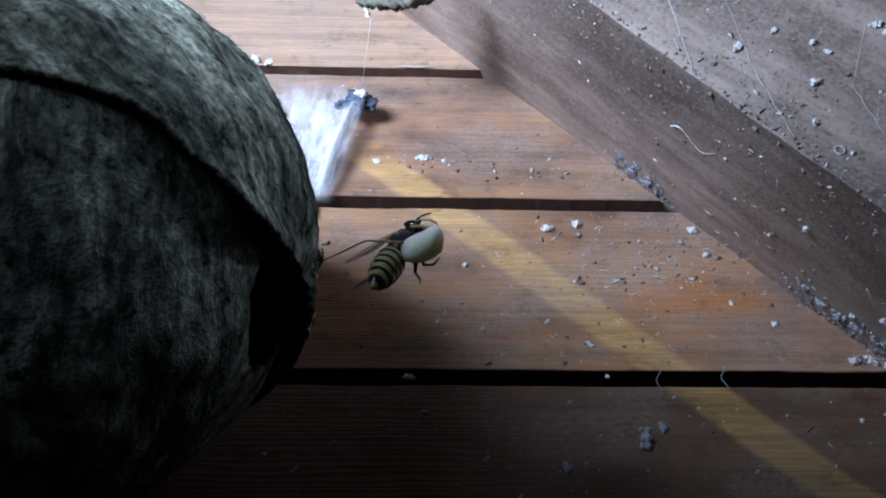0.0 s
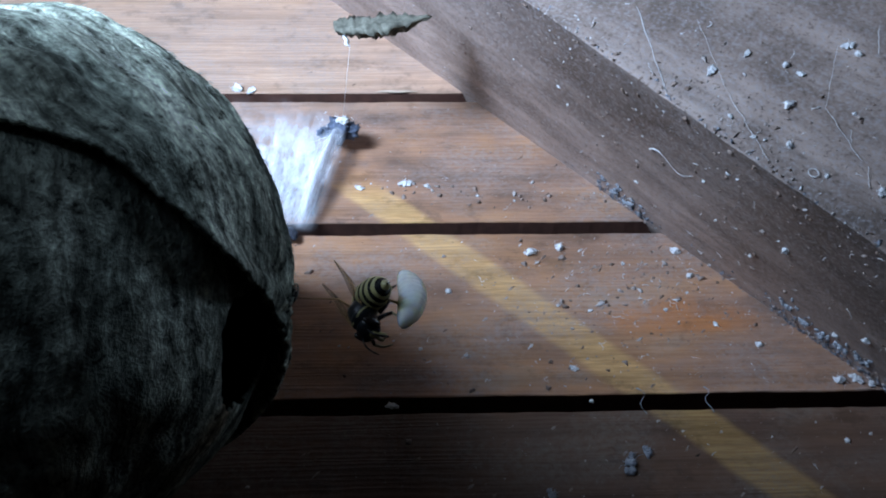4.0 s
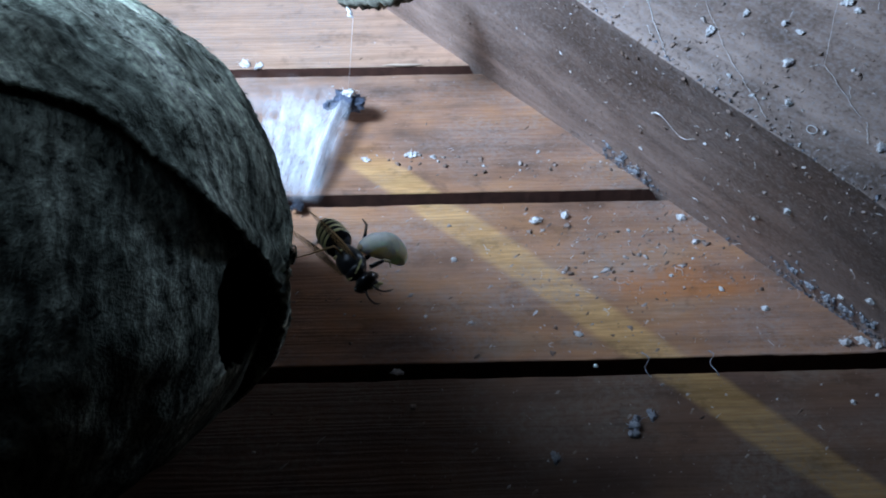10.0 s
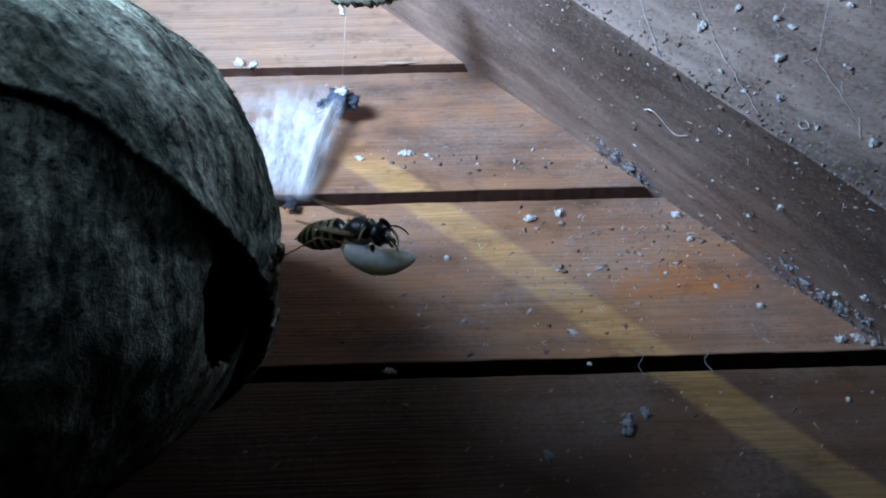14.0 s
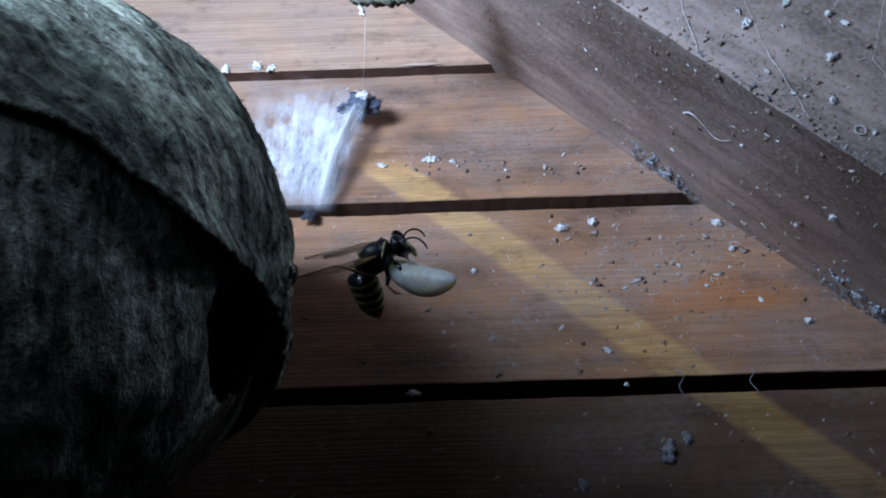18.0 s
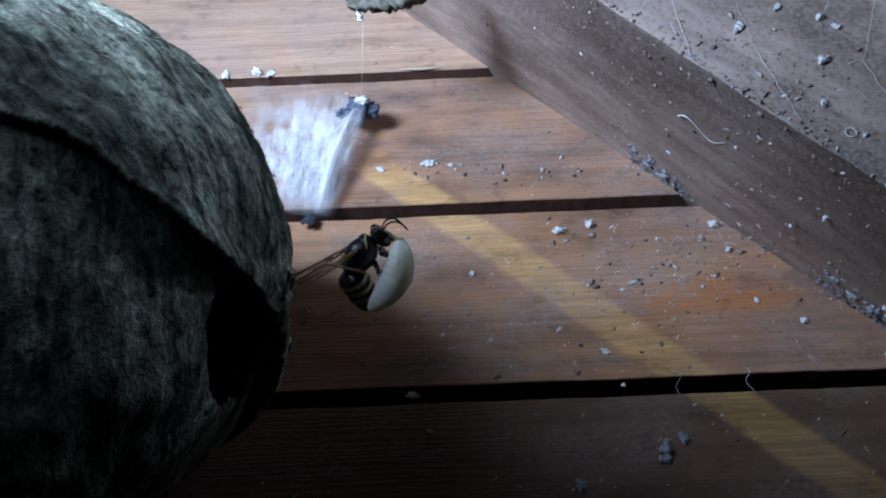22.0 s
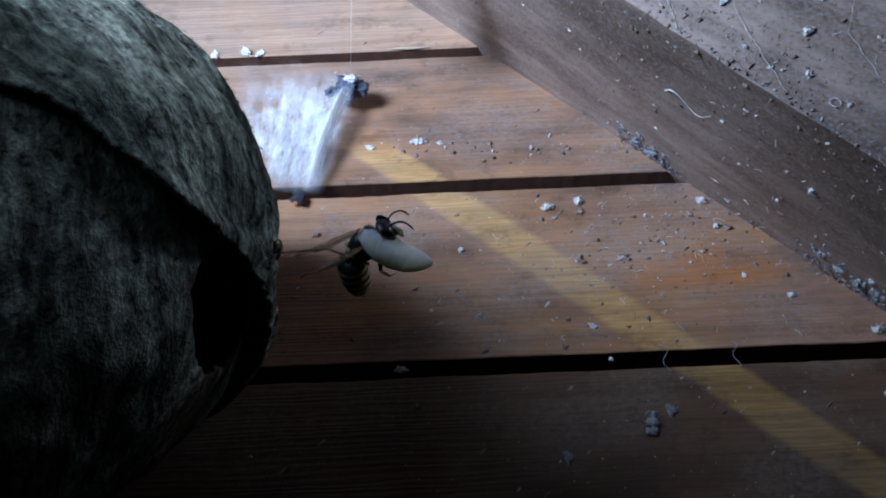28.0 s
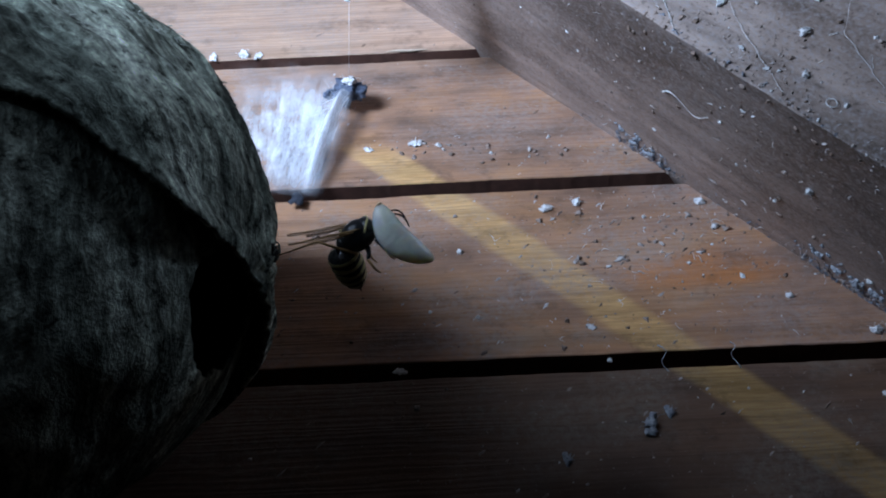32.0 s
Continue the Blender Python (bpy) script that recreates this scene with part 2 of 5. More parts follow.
def paper_material(name, tone=1.0, strand=15.0, along=1.0, contrast=1.0):
    """Chewed-wood nest paper: matte, laid in long wandering strands of pulp, with crumbs, loose fibres and dark pin holes."""
    m, nt, b = material(name)
    tc = nt.nodes.new("ShaderNodeTexCoord")
    drift = noise_tex(nt, stretched(nt, (0.9, 0.9, 1), "UV"), 1.0, 3, 0.5)
    bent = nt.nodes.new("ShaderNodeVectorMath")
    bent.operation = "MULTIPLY_ADD"
    wire(nt, drift.outputs[1], bent.inputs[0])
    bent.inputs[1].default_value = (0.55, 0.55, 0.0)
    wire(nt, tc.outputs["UV"], bent.inputs[2])

    def layer(su, sv, shift, detail=4, rough=0.6):
        mp = nt.nodes.new("ShaderNodeMapping")
        mp.inputs["Scale"].default_value = (su, sv, 1)
        mp.inputs["Location"].default_value = (shift, shift * 0.6, 0)
        wire(nt, bent, mp.inputs[0])
        return noise_tex(nt, mp, 1.0, detail, rough)

    bands = layer(strand * 0.16, along * 0.4, 3)
    strands = layer(strand * 0.5, along, 9, 5, 0.62)
    fibre = layer(strand * 1.3, along * 5.0, 17, 4, 0.65)
    blotch = noise_tex(nt, stretched(nt, (60, 60, 60)), 1.5, 5)
    crumb = noise_tex(nt, stretched(nt, (330, 330, 330)), 1.4, 4, 0.65)
    fine = noise_tex(nt, stretched(nt, (900, 900, 900)), 1.5, 3, 0.7)
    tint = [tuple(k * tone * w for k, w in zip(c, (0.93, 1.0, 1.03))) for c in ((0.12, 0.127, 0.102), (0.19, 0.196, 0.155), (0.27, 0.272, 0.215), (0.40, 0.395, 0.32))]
    c = ramp(nt, bands, list(zip((0.36, 0.46, 0.56, 0.66), tint)))

    def spread(lo, hi):
        return grey(1 - (1 - lo) * contrast), grey(1 + (hi - 1) * contrast)

    col = c.outputs[0]
    for source, lo, hi, amount, a, z in ((strands, 0.4, 1.5, 0.95, 0.39, 0.61), (fibre, 0.62, 1.3, 0.8, 0.36, 0.64), (blotch, 0.6, 1.15, 0.8, 0.38, 0.6), (crumb, 0.52, 1.3, 0.85, 0.38, 0.62), (fine, 0.6, 1.2, 0.6, 0.36, 0.62)):
        lo, hi = spread(lo, hi)
        col = mixed(nt, amount, col, ramp(nt, source, [(a, lo), (z, hi)]).outputs[0], "MULTIPLY")
    pits = ramp(nt, crumb, [(0.35, grey(0.1)), (0.38, grey(1.0))])
    col = mixed(nt, 0.8, col, pits.outputs[0], "MULTIPLY")
    wire(nt, col, b.inputs["Base Color"])
    b.inputs["Roughness"].default_value = 0.95
    b.inputs["Specular IOR Level"].default_value = 0.12
    relief = mixed(nt, 0.5, mixed(nt, 0.45, strands.outputs[0], fibre.outputs[0]), mixed(nt, 0.5, crumb.outputs[0], fine.outputs[0]))
    bumped(nt, b, relief, 0.95, 0.002)
    return m


def plain(name, colour, rough=0.6, spec=0.5, metal=0.0, vary=0.25, size=300, bump=0.0, **extra):
    m, nt, b = material(name)
    n = noise_tex(nt, stretched(nt, (size, size, size)), 1.0, 4)
    lo = tuple(c * (1 - vary) for c in colour)
    hi = tuple(min(1.0, c * (1 + vary)) for c in colour)
    wire(nt, ramp(nt, n, [(0.3, lo), (0.7, hi)]), b.inputs["Base Color"])
    b.inputs["Roughness"].default_value = rough
    b.inputs["Specular IOR Level"].default_value = spec
    b.inputs["Metallic"].default_value = metal
    for k, v in extra.items():
        b.inputs[k.replace("_", " ")].default_value = v
    if bump:
        bumped(nt, b, n, bump, 0.0004)
    return m


def silk_material(name, cover):
    """Dusty cobweb: fibres with gaps between them."""
    m, nt, b = material(name)
    mp = stretched(nt, (14, 3.0, 1), "UV")
    mp2 = stretched(nt, (6, 5, 1), "UV")
    f = noise_tex(nt, mp, 1.0, 6, 0.7)
    p = noise_tex(nt, mp2, 1.0, 5, 0.6)
    b.inputs["Base Color"].default_value = (0.80, 0.83, 0.90, 1)
    b.inputs["Roughness"].default_value = 0.7
    mask = math_node(nt, "ADD", math_node(nt, "MULTIPLY", f.outputs[0], 0.4), math_node(nt, "MULTIPLY", p.outputs[0], 0.6))
    a = ramp(nt, mask, [(0.53 - cover * 0.13, grey(0.0)), (0.64, grey(1.0))])
    tc = nt.nodes.new("ShaderNodeTexCoord")
    sep = nt.nodes.new("ShaderNodeSeparateXYZ")
    wire(nt, tc.outputs["UV"], sep.inputs[0])
    rim = math_node(nt, "MULTIPLY", math_node(nt, "MULTIPLY", sep.outputs[0], math_node(nt, "SUBTRACT", 1.0, sep.outputs[0])), 4.0)
    rim2 = math_node(nt, "MULTIPLY", math_node(nt, "MULTIPLY", sep.outputs[1], math_node(nt, "SUBTRACT", 1.0, sep.outputs[1])), 4.0)
    fade = ramp(nt, math_node(nt, "MULTIPLY", rim, rim2), [(0.02, grey(0.0)), (0.85, grey(1.0))])
    alpha = math_node(nt, "MULTIPLY", math_node(nt, "MULTIPLY", a.outputs[0], fade.outputs[0]), cover)
    wire(nt, alpha, b.inputs["Alpha"])
    return m


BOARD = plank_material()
RAFTER = beam_material()
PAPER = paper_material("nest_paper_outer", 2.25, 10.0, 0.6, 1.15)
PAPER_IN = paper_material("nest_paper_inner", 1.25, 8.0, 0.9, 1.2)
PAPER_FUZZ = plain("paper_fibre", (0.28, 0.30, 0.26), 0.9)
HOLLOW_BLACK = plain("hollow_shade", (0.02, 0.018, 0.015), 0.95)
# near-black so that the unseen shell bounces little light
SHELL = plain("dark_shell_boards", (0.035, 0.028, 0.024), 0.85, 0.3, vary=0.5, size=40, bump=0.3)
# board edges and backing coloured dark, for the shade inside the gaps
EDGE = plain("shaded_board_edge", (0.085, 0.034, 0.022), 0.85)
BACKING = plain("dark_backing", (0.012, 0.008, 0.006), 0.9)
FLUFF = plain("dusty_silk", (0.84, 0.84, 0.88), 0.9, 0.2, vary=0.35, size=900)
GREY_CLOT = plain("blue_grey_clot", (0.22, 0.235, 0.275), 0.95, 0.2, vary=0.6, size=700)
FLUFF_DARK = plain("grey_dust", (0.36, 0.38, 0.42), 0.95, 0.2, vary=0.5, size=900)
TUFT = plain("blue_grey_tuft", (0.10, 0.12, 0.17), 0.9, 0.2, vary=0.6, size=900)
DARK_SHIN = plain("dark_brown_leg", (0.05, 0.033, 0.02), 0.4)
FOOT_SHADOW = plain("dark_web_foot", (0.045, 0.05, 0.065), 0.9, 0.2, vary=0.6, size=900)
DUST, dnt, db = material("mixed_dust")
wire(dnt, ramp(dnt, node(dnt, "NewGeometry"), [(0.0, (0.18, 0.12, 0.09)), (0.45, (0.34, 0.265, 0.23)), (0.85, (0.48, 0.43, 0.41)), (1.0, (0.80, 0.80, 0.83))], out="Random Per Island"), db.inputs["Base Color"])
db.inputs["Roughness"].default_value = 0.9
CRUMB_DARK = plain("brown_frass", (0.29, 0.215, 0.18), 0.95, 0.2, vary=0.5, size=900)
EDGE_GLINT = plain("pale_edge_glint", (0.66, 0.52, 0.40), 0.6, 0.3, vary=0.15, size=400, bump=0.2)
GRIME = plain("dark_grime", (0.05, 0.04, 0.035), 0.9)
SCRAP = plain("scrap_paper", (0.15, 0.145, 0.115), 0.9, 0.2, vary=0.5, size=600, bump=0.6)
SILK = silk_material("cobweb_sheet", 1.15)
SILK_FOLD = silk_material("cobweb_fold", 1.15)
SILK_THIN = silk_material("cobweb_veil", 0.35)
BLACK = plain("black_cuticle", (0.012, 0.012, 0.014), 0.22, 0.5, vary=0.3)
YELLOW = plain("yellow_cuticle", (0.52, 0.46, 0.20), 0.35, 0.5, vary=0.2)
BAND = plain("dull_yellow_band", (0.42, 0.37, 0.16), 0.35, 0.5, vary=0.3)
AMBER = plain("amber_leg", (0.42, 0.25, 0.10), 0.45)
PALE_LEG = plain("pale_yellow_leg", (0.62, 0.50, 0.30), 0.45)
HAIRY = plain("black_hairy_cuticle", (0.016, 0.017, 0.02), 0.3, 0.5, vary=0.5, size=1500, bump=0.3)
EYE = plain("dark_eye", (0.02, 0.014, 0.012), 0.15, 0.6)
LARVA = plain("larva_skin", (0.84, 0.85, 0.77), 0.22, 0.5, vary=0.08, size=700, bump=0.35, Subsurface_Weight=1.0, Subsurface_Scale=0.003, Subsurface_Radius=(1.0, 0.85, 0.6))
WING, wnt, wb = material("wing_membrane")
wb.inputs["Base Color"].default_value = (0.30, 0.17, 0.07, 1)
wb.inputs["Roughness"].default_value = 0.3
wb.inputs["Alpha"].default_value = 0.3


# ---- building blocks ----
def part(name, bm, mat, parent=None, label="", smooth=True):
    me = bpy.data.meshes.new(name)
    bm.to_mesh(me)
    bm.free()
    for m in (mat if isinstance(mat, (list, tuple)) else (mat,)):
        me.materials.append(m)
    if smooth:
        me.polygons.foreach_set("use_smooth", [True] * len(me.polygons))
    ob = new(name, me)
    ob.parent = parent
    if label:
        tagged(ob, label)
    return ob


def box_mesh(bm, x0, x1, y0, y1, z0, z1, bevel=0.0):
    """A box in plan units, in metres about the plan's origin (no lift)."""
    r = bmesh.ops.create_cube(bm, size=1)
    for v in r["verts"]:
        v.co = Vector(((x0 + x1) / 2 + v.co.x * (x1 - x0), (y0 + y1) / 2 + v.co.y * (y1 - y0), (z0 + z1) / 2 + v.co.z * (z1 - z0))) * U
    if bevel:
        bmesh.ops.bevel(bm, geom=list({e for v in r["verts"] for e in v.link_edges}), offset=bevel * U, segments=2, affect="EDGES")
    return bm


def tube(bm, points, radii, sides=8, mat=0, squash=1.0):
    """A tapered tube along points (plan units); squash flattens it in its second axis."""
    rings = []
    n = len(points)
    pts = [Vector(p) for p in points]
    side = None
    for i, p in enumerate(pts):
        d = (pts[min(i + 1, n - 1)] - pts[max(i - 1, 0)]).normalized()
        if side is None:
            side = d.orthogonal().normalized()
        side = (side - d * side.dot(d)).normalized()
        up = d.cross(side)
        ring = []
        for k in range(sides):
            a = 2 * math.pi * k / sides
            ring.append(bm.verts.new((p + (side * math.cos(a) + up * math.sin(a) * squash) * radii[i]) * U))
        rings.append(ring)
    for a, b in zip(rings, rings[1:]):
        for k in range(sides):
            f = bm.faces.new((a[k], a[(k + 1) % sides], b[(k + 1) % sides], b[k]))
            f.material_index = mat
    for ring, flip in ((rings[0], True), (rings[-1], False)):
        f = bm.faces.new(ring[::-1] if flip else ring)
        f.material_index = mat
    return bm


def blob(bm, centre, half, segs=20, rings=14, shape=None, mat=0):
    """An egg-like body in plan units; shape() may alter each unit direction's radius."""
    r = bmesh.ops.create_uvsphere(bm, u_segments=segs, v_segments=rings, radius=1)
    for v in r["verts"]:
        d = v.co.normalized()
        k = shape(d) if shape else 1.0
        v.co = (Vector(centre) + Vector((d.x * half[0], d.y * half[1], d.z * half[2])) * k) * U
    for f in {f for v in r["verts"] for f in v.link_faces}:
        f.material_index = mat
    return bm


# ---- the setting ----
def build_wall():
    root = tagged(new("wall_north"), "stained wooden board wall with dark gaps between its boards", "wall", kind="structure")
    root.location = (0, 0, LIFT)
    bm = bmesh.new()
    box_mesh(bm, -15, 11, 1.3, 1.9, -140, 16)
    part("backing", bm, BACKING, root, smooth=False)
    pitch, gap = 3.6, 0.29
    bm = bmesh.new()
    lo, hi, soft = gap / 2 - 0.03, pitch - gap / 2 - 0.03, 0.022
    rings, steps = [], 260
    for i in range(steps + 1):
        x = -12.98 + 21.96 * i / steps
        e1 = 0.018 * noise.noise((x * 0.9, 1, 0)) + 0.012 * noise.noise((x * 5, 2, 0))
        e2 = 0.018 * noise.noise((x * 0.9, 7, 0)) + 0.012 * noise.noise((x * 5, 9, 0))
        profile = [(1.28, lo), (soft, lo + e1), (0.006, lo + e1 + 0.007), (0.0, lo + e1 + soft), (0.0, 0.5 * (lo + hi)), (0.0, hi + e2 - soft), (0.006, hi + e2 - 0.007), (soft, hi + e2), (1.28, hi)]
        rings.append([bm.verts.new(Vector((x, y, z)) * U) for y, z in profile])
    for p, q in zip(rings, rings[1:]):
        for k in range(9):
            f = bm.faces.new((p[k], p[(k + 1) % 9], q[(k + 1) % 9], q[k]))
            f.material_index = 1 if k in (0, 7) else 0
    bm.faces.new(rings[0][::-1])
    bm.faces.new(rings[-1])
    bmesh.ops.recalc_face_normals(bm, faces=bm.faces)
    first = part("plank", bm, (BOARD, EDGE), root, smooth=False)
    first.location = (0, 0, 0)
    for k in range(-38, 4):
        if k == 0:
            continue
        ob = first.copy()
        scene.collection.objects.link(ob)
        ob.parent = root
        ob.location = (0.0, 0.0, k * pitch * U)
    return root


def build_room():
    """The plain, unseen shell added to close the shed round the wall: floor, roof and walls with made-up lamp openings.
    """
    x0, x1, y0, y1, z0, z1 = -13, 9, -60, 1.9, -140, 14

    def slab(name, label, cat, *dims):
        bm = bmesh.new()
        box_mesh(bm, *dims)
        ob = part(name, bm, SHELL, None, smooth=False)
        ob.location = (0, 0, LIFT)
        tagged(ob, label, cat, kind="structure")

    slab("floor", "added dark bare floor, out of view", "floor", x0, x1, y0, y1, z0 - 2, z0)
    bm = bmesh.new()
    cuts = [y0] + [y for w in LAMP_OPENINGS for y in w] + [y1]
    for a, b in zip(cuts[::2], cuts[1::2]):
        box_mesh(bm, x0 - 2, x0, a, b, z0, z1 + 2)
    for a, b in LAMP_OPENINGS:
        box_mesh(bm, x0 - 2, x0, a, b, z0, LAMP_OPENING_Z[0])
        box_mesh(bm, x0 - 2, x0, a, b, LAMP_OPENING_Z[1], z1 + 2)
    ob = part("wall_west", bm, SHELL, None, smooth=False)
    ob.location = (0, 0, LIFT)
    tagged(ob, "added dark side wall, out of view, with two lamp openings", "wall", kind="structure")
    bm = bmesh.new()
    a, b, c, d = SIDE_LAMP_OPENING
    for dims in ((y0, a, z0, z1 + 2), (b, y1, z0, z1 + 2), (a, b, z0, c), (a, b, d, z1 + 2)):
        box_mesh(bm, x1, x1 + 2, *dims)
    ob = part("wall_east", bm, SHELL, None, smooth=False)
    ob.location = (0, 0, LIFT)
    tagged(ob, "added dark side wall, out of view, with a small lamp opening", "wall", kind="structure")
    slab("wall_south", "added dark back wall, out of view", "wall", x0 - 2, x1 + 2, y0 - 2, y0, z0, z1 + 2)
    slab("ceiling", "added dark shed roof, out of view", "ceiling", x0 - 2, x1 + 2, y0, y1, z1, z1 + 2)


def build_rafter():
    """A squared rafter that crosses the boards aslant, turned on its long axis, with a worn front edge."""
    along_c, along_f = Vector((2.869, 0, -3.648)), Vector((2.57, 0, -3.86))
    c0, f0 = Vector((-1.549, 0.05, 1.907)), Vector((-2.835, -4.0, 0.893))
    across = Vector((0.72, -0.37, 0.58))
    bm = bmesh.new()
    uvl = bm.loops.layers.uv.new("UVMap")
    rings, steps = [], 200
    for i in range(steps + 1):
        k = -2.6 + 4.9 * i / steps
        c, f = c0 + along_c * k, f0 + along_f * k
        inward = (c - f).normalized()
        wob = Vector((noise.noise((k * 9, 3, 0)), noise.noise((k * 9, 7, 0)), noise.noise((k * 9, 11, 0)))) * 0.025
        ring = []
        ring.append(c + inward * 0.5)  # let into the boards
        for j in range(9):
            ring.append(c.lerp(f, j / 9 * 0.97))
        for a in (0.0, 0.33, 0.66, 1.0):  # worn edge
            p = f + inward * 0.015 * (1 - a) ** 2 + across * 0.015 * a ** 2 + wob * 0.6
            ring.append(p)
        for j in range(1, 9):
            ring.append(f + across * (0.03 + 5.6 * j / 8))
        ring.append(f + across * 5.63 + inward * 4.4)
        ring = [p + Vector((0, noise.noise((p.x * 0.8, p.y * 0.8, p.z * 0.8)) * 0.025, 0)) if 0 < n < len(ring) - 1 else p for n, p in enumerate(ring)]
        rings.append([bm.verts.new(p * U) for p in ring])
    for a, b in zip(rings, rings[1:]):
        n = len(a)
        for j in range(n):
            f = bm.faces.new((a[j], a[(j + 1) % n], b[(j + 1) % n], b[j]))
            for loop, m in zip(f.loops, (j, j + 1, j + 1, j)):
                loop[uvl].uv = (min(max(m - 1, 0) / 9, 3.0), 0.0)
    bm.faces.new(rings[0])
    bm.faces.new(rings[-1][::-1])
    bmesh.ops.recalc_face_normals(bm, faces=bm.faces)
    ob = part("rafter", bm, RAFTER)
    # the object's own y runs along the timber, for the grain
    turn = along_c.normalized().to_track_quat("Y", "Z").to_matrix().to_4x4()
    ob.data.transform(turn.inverted())
    ob.matrix_world = Matrix.Translation((0, 0, LIFT)) @ turn
    return tagged(ob, "dusty brown timber rafter set aslant against the boards", "rafter", kind="structure")


# ---- the nest ----
NEST, NEST_R, NEST_Z = Vector((-8.28, -3.61, -4.75)), 2.86, 1.128
TIP = Vector((0.99, -0.06, -0.13)).normalized()
FLOW = Vector((0.80, 0.12, -0.59)).normalized()  # where the strands of the hood would meet, below its edge


def sheet(name, keep, radius, pole, mat, parent, thick=0.05, nu=220, nv=150, label="", low=None, snap=None):
    """A sheet of nest paper: what keep() allows of a ball, radius() from the middle, with streaks that run to the pole. low(): a free lower edge."""
    pole = pole.normalized()
    e1 = (Vector((0, 1, 0.3)) - pole * pole.dot(Vector((0, 1, 0.3)))).normalized()
    e2 = pole.cross(e1)
    bm = bmesh.new()
    uvl = bm.loops.layers.uv.new("UVMap")
    grid = {}
    for i in range(nu):
        for j in range(nv + 1):
            az = 2 * math.pi * i / nu
            bottom = low(az) if low else -1.0
            z = math.cos((0.01 + 0.98 * j / nv) * math.pi) if not low else math.cos(0.02 + (math.acos(bottom) - 0.02) * j / nv)
            s = math.sqrt(max(0.0, 1 - z * z))
            d = Vector((math.cos(az) * s, math.sin(az) * s, z))
            if snap:
                d = snap(d)
            grid[i, j] = d
    made = {}

    def vert(k):
        if k not in made:
            p = grid[k] * radius(grid[k])
            p.z *= NEST_Z
            made[k] = bm.verts.new(p * U)
        return made[k]

    for i in range(nu):
        for j in range(nv):
            ids = ((i, j), (i, j + 1), ((i + 1) % nu, j + 1), ((i + 1) % nu, j))
            mid = sum((grid[k] for k in ids), Vector()).normalized()
            if not keep(mid):
                continue
            f = bm.faces.new([vert(k) for k in ids])
            turns = [math.atan2(grid[k].dot(e2), grid[k].dot(e1)) for k in ids]
            for loop, k, a in zip(f.loops, ids, turns):
                if a - turns[0] > math.pi:
                    a -= 2 * math.pi
                elif turns[0] - a > math.pi:
                    a += 2 * math.pi
                loop[uvl].uv = (a * NEST_R, math.acos(max(-1, min(1, grid[k].dot(pole)))) * NEST_R)
    bmesh.ops.recalc_face_normals(bm, faces=bm.faces)
    ob = part(name, bm, mat, parent, label)
    s = ob.modifiers.new("thickness", "SOLIDIFY")
    s.thickness, s.offset = thick * U, -1
    return ob


def build_nest():
    root = tagged(new("wasp_nest"), "grey-green papery wasp nest with a ragged hole, on the wall", "wasp nest")
    root.location = W(*NEST)
    n3 = noise.noise

    def rough(d, s, a):
        return a * n3(d * s + Vector((5, 2, 9)))

    def rim(az):
        """Height of the hood's free edge round the nest."""
        az = (az + math.pi) % (2 * math.pi) - math.pi
        base = -0.20 - 0.095 * math.exp(-((az + 0.55) / 0.42) ** 2)
        return base + 0.010 * n3(Vector((az * 9, 1, 0))) + 0.009 * n3(Vector((az * 31, 4, 0))) + 0.008 * n3(Vector((az * 80, 4, 7)))

    def hood(d):
        lift = max(0.0, 1 - (d.z - rim(math.atan2(d.y, d.x))) / 0.55)
        # ridges of pulp that run together at the tip
        turn = math.atan2(d.z + 0.13, -d.y)
        far = math.acos(max(-1.0, min(1.0, d.dot(TIP))))
        fade = min(1.0, far / 0.5)
        ridge = 0.009 * math.sin(9 * turn + 3.5 * n3(d * 1.5))
        ridge += fade * (0.020 * n3(Vector((turn * 7 + 1.2 * n3(d * 2), far * 0.9, 4))) + 0.012 * n3(Vector((turn * 19 + 1.5 * n3(d * 3), far * 1.6, 8))))
        return NEST_R * (0.975 + 0.03 * lift ** 2 + ridge) + rough(d, 3.0, 0.05) + rough(d, 9.0, 0.025)

    def core(d):
        return NEST_R * 0.925 + rough(d, 2.2, 0.09) + rough(d, 7.0, 0.035)

    centre = Vector((0.93, -0.02, -0.34)).normalized()
    ha = Vector((0, 1, 0)) - centre * centre.y
    ha.normalize()
    hb = centre.cross(ha)

    def hole(d):
        """Below 1 inside the entrance hole."""
        if d.dot(centre) < 0:
            return 9.0
        u, v = d.dot(ha) / 0.27, d.dot(hb) / 0.2
        a = math.atan2(v, u)
        return math.hypot(u, v) / (1 + 0.16 * n3(Vector((math.cos(a) * 1.3, math.sin(a) * 1.3, 1))) + 0.09 * n3(Vector((math.cos(a) * 5, math.sin(a) * 5, 4))))

    def to_edge(d):
        m = hole(d)
        if abs(m - 1) > 0.13:
            return d
        off = d - centre * d.dot(centre)
        return (d + off * (1 / m - 1)).normalized()

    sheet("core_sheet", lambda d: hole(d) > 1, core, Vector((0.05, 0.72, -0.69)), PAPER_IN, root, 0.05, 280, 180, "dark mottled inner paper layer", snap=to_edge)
    sheet("hood_sheet", lambda d: True, hood, FLOW, PAPER, root, 0.05, 600, 210, "streaked outer paper hood with a curled lower edge", low=rim)
    # near-black ball: the shade of the hollow behind the hole, put into its colour
    sheet("comb", lambda d: True, lambda d: NEST_R * 0.72 + rough(d, 6, 0.1), Vector((0, 0, 1)), HOLLOW_BLACK, root, 0.05, 60, 40)
    rng = random.Random(12)
    bm = bmesh.new()
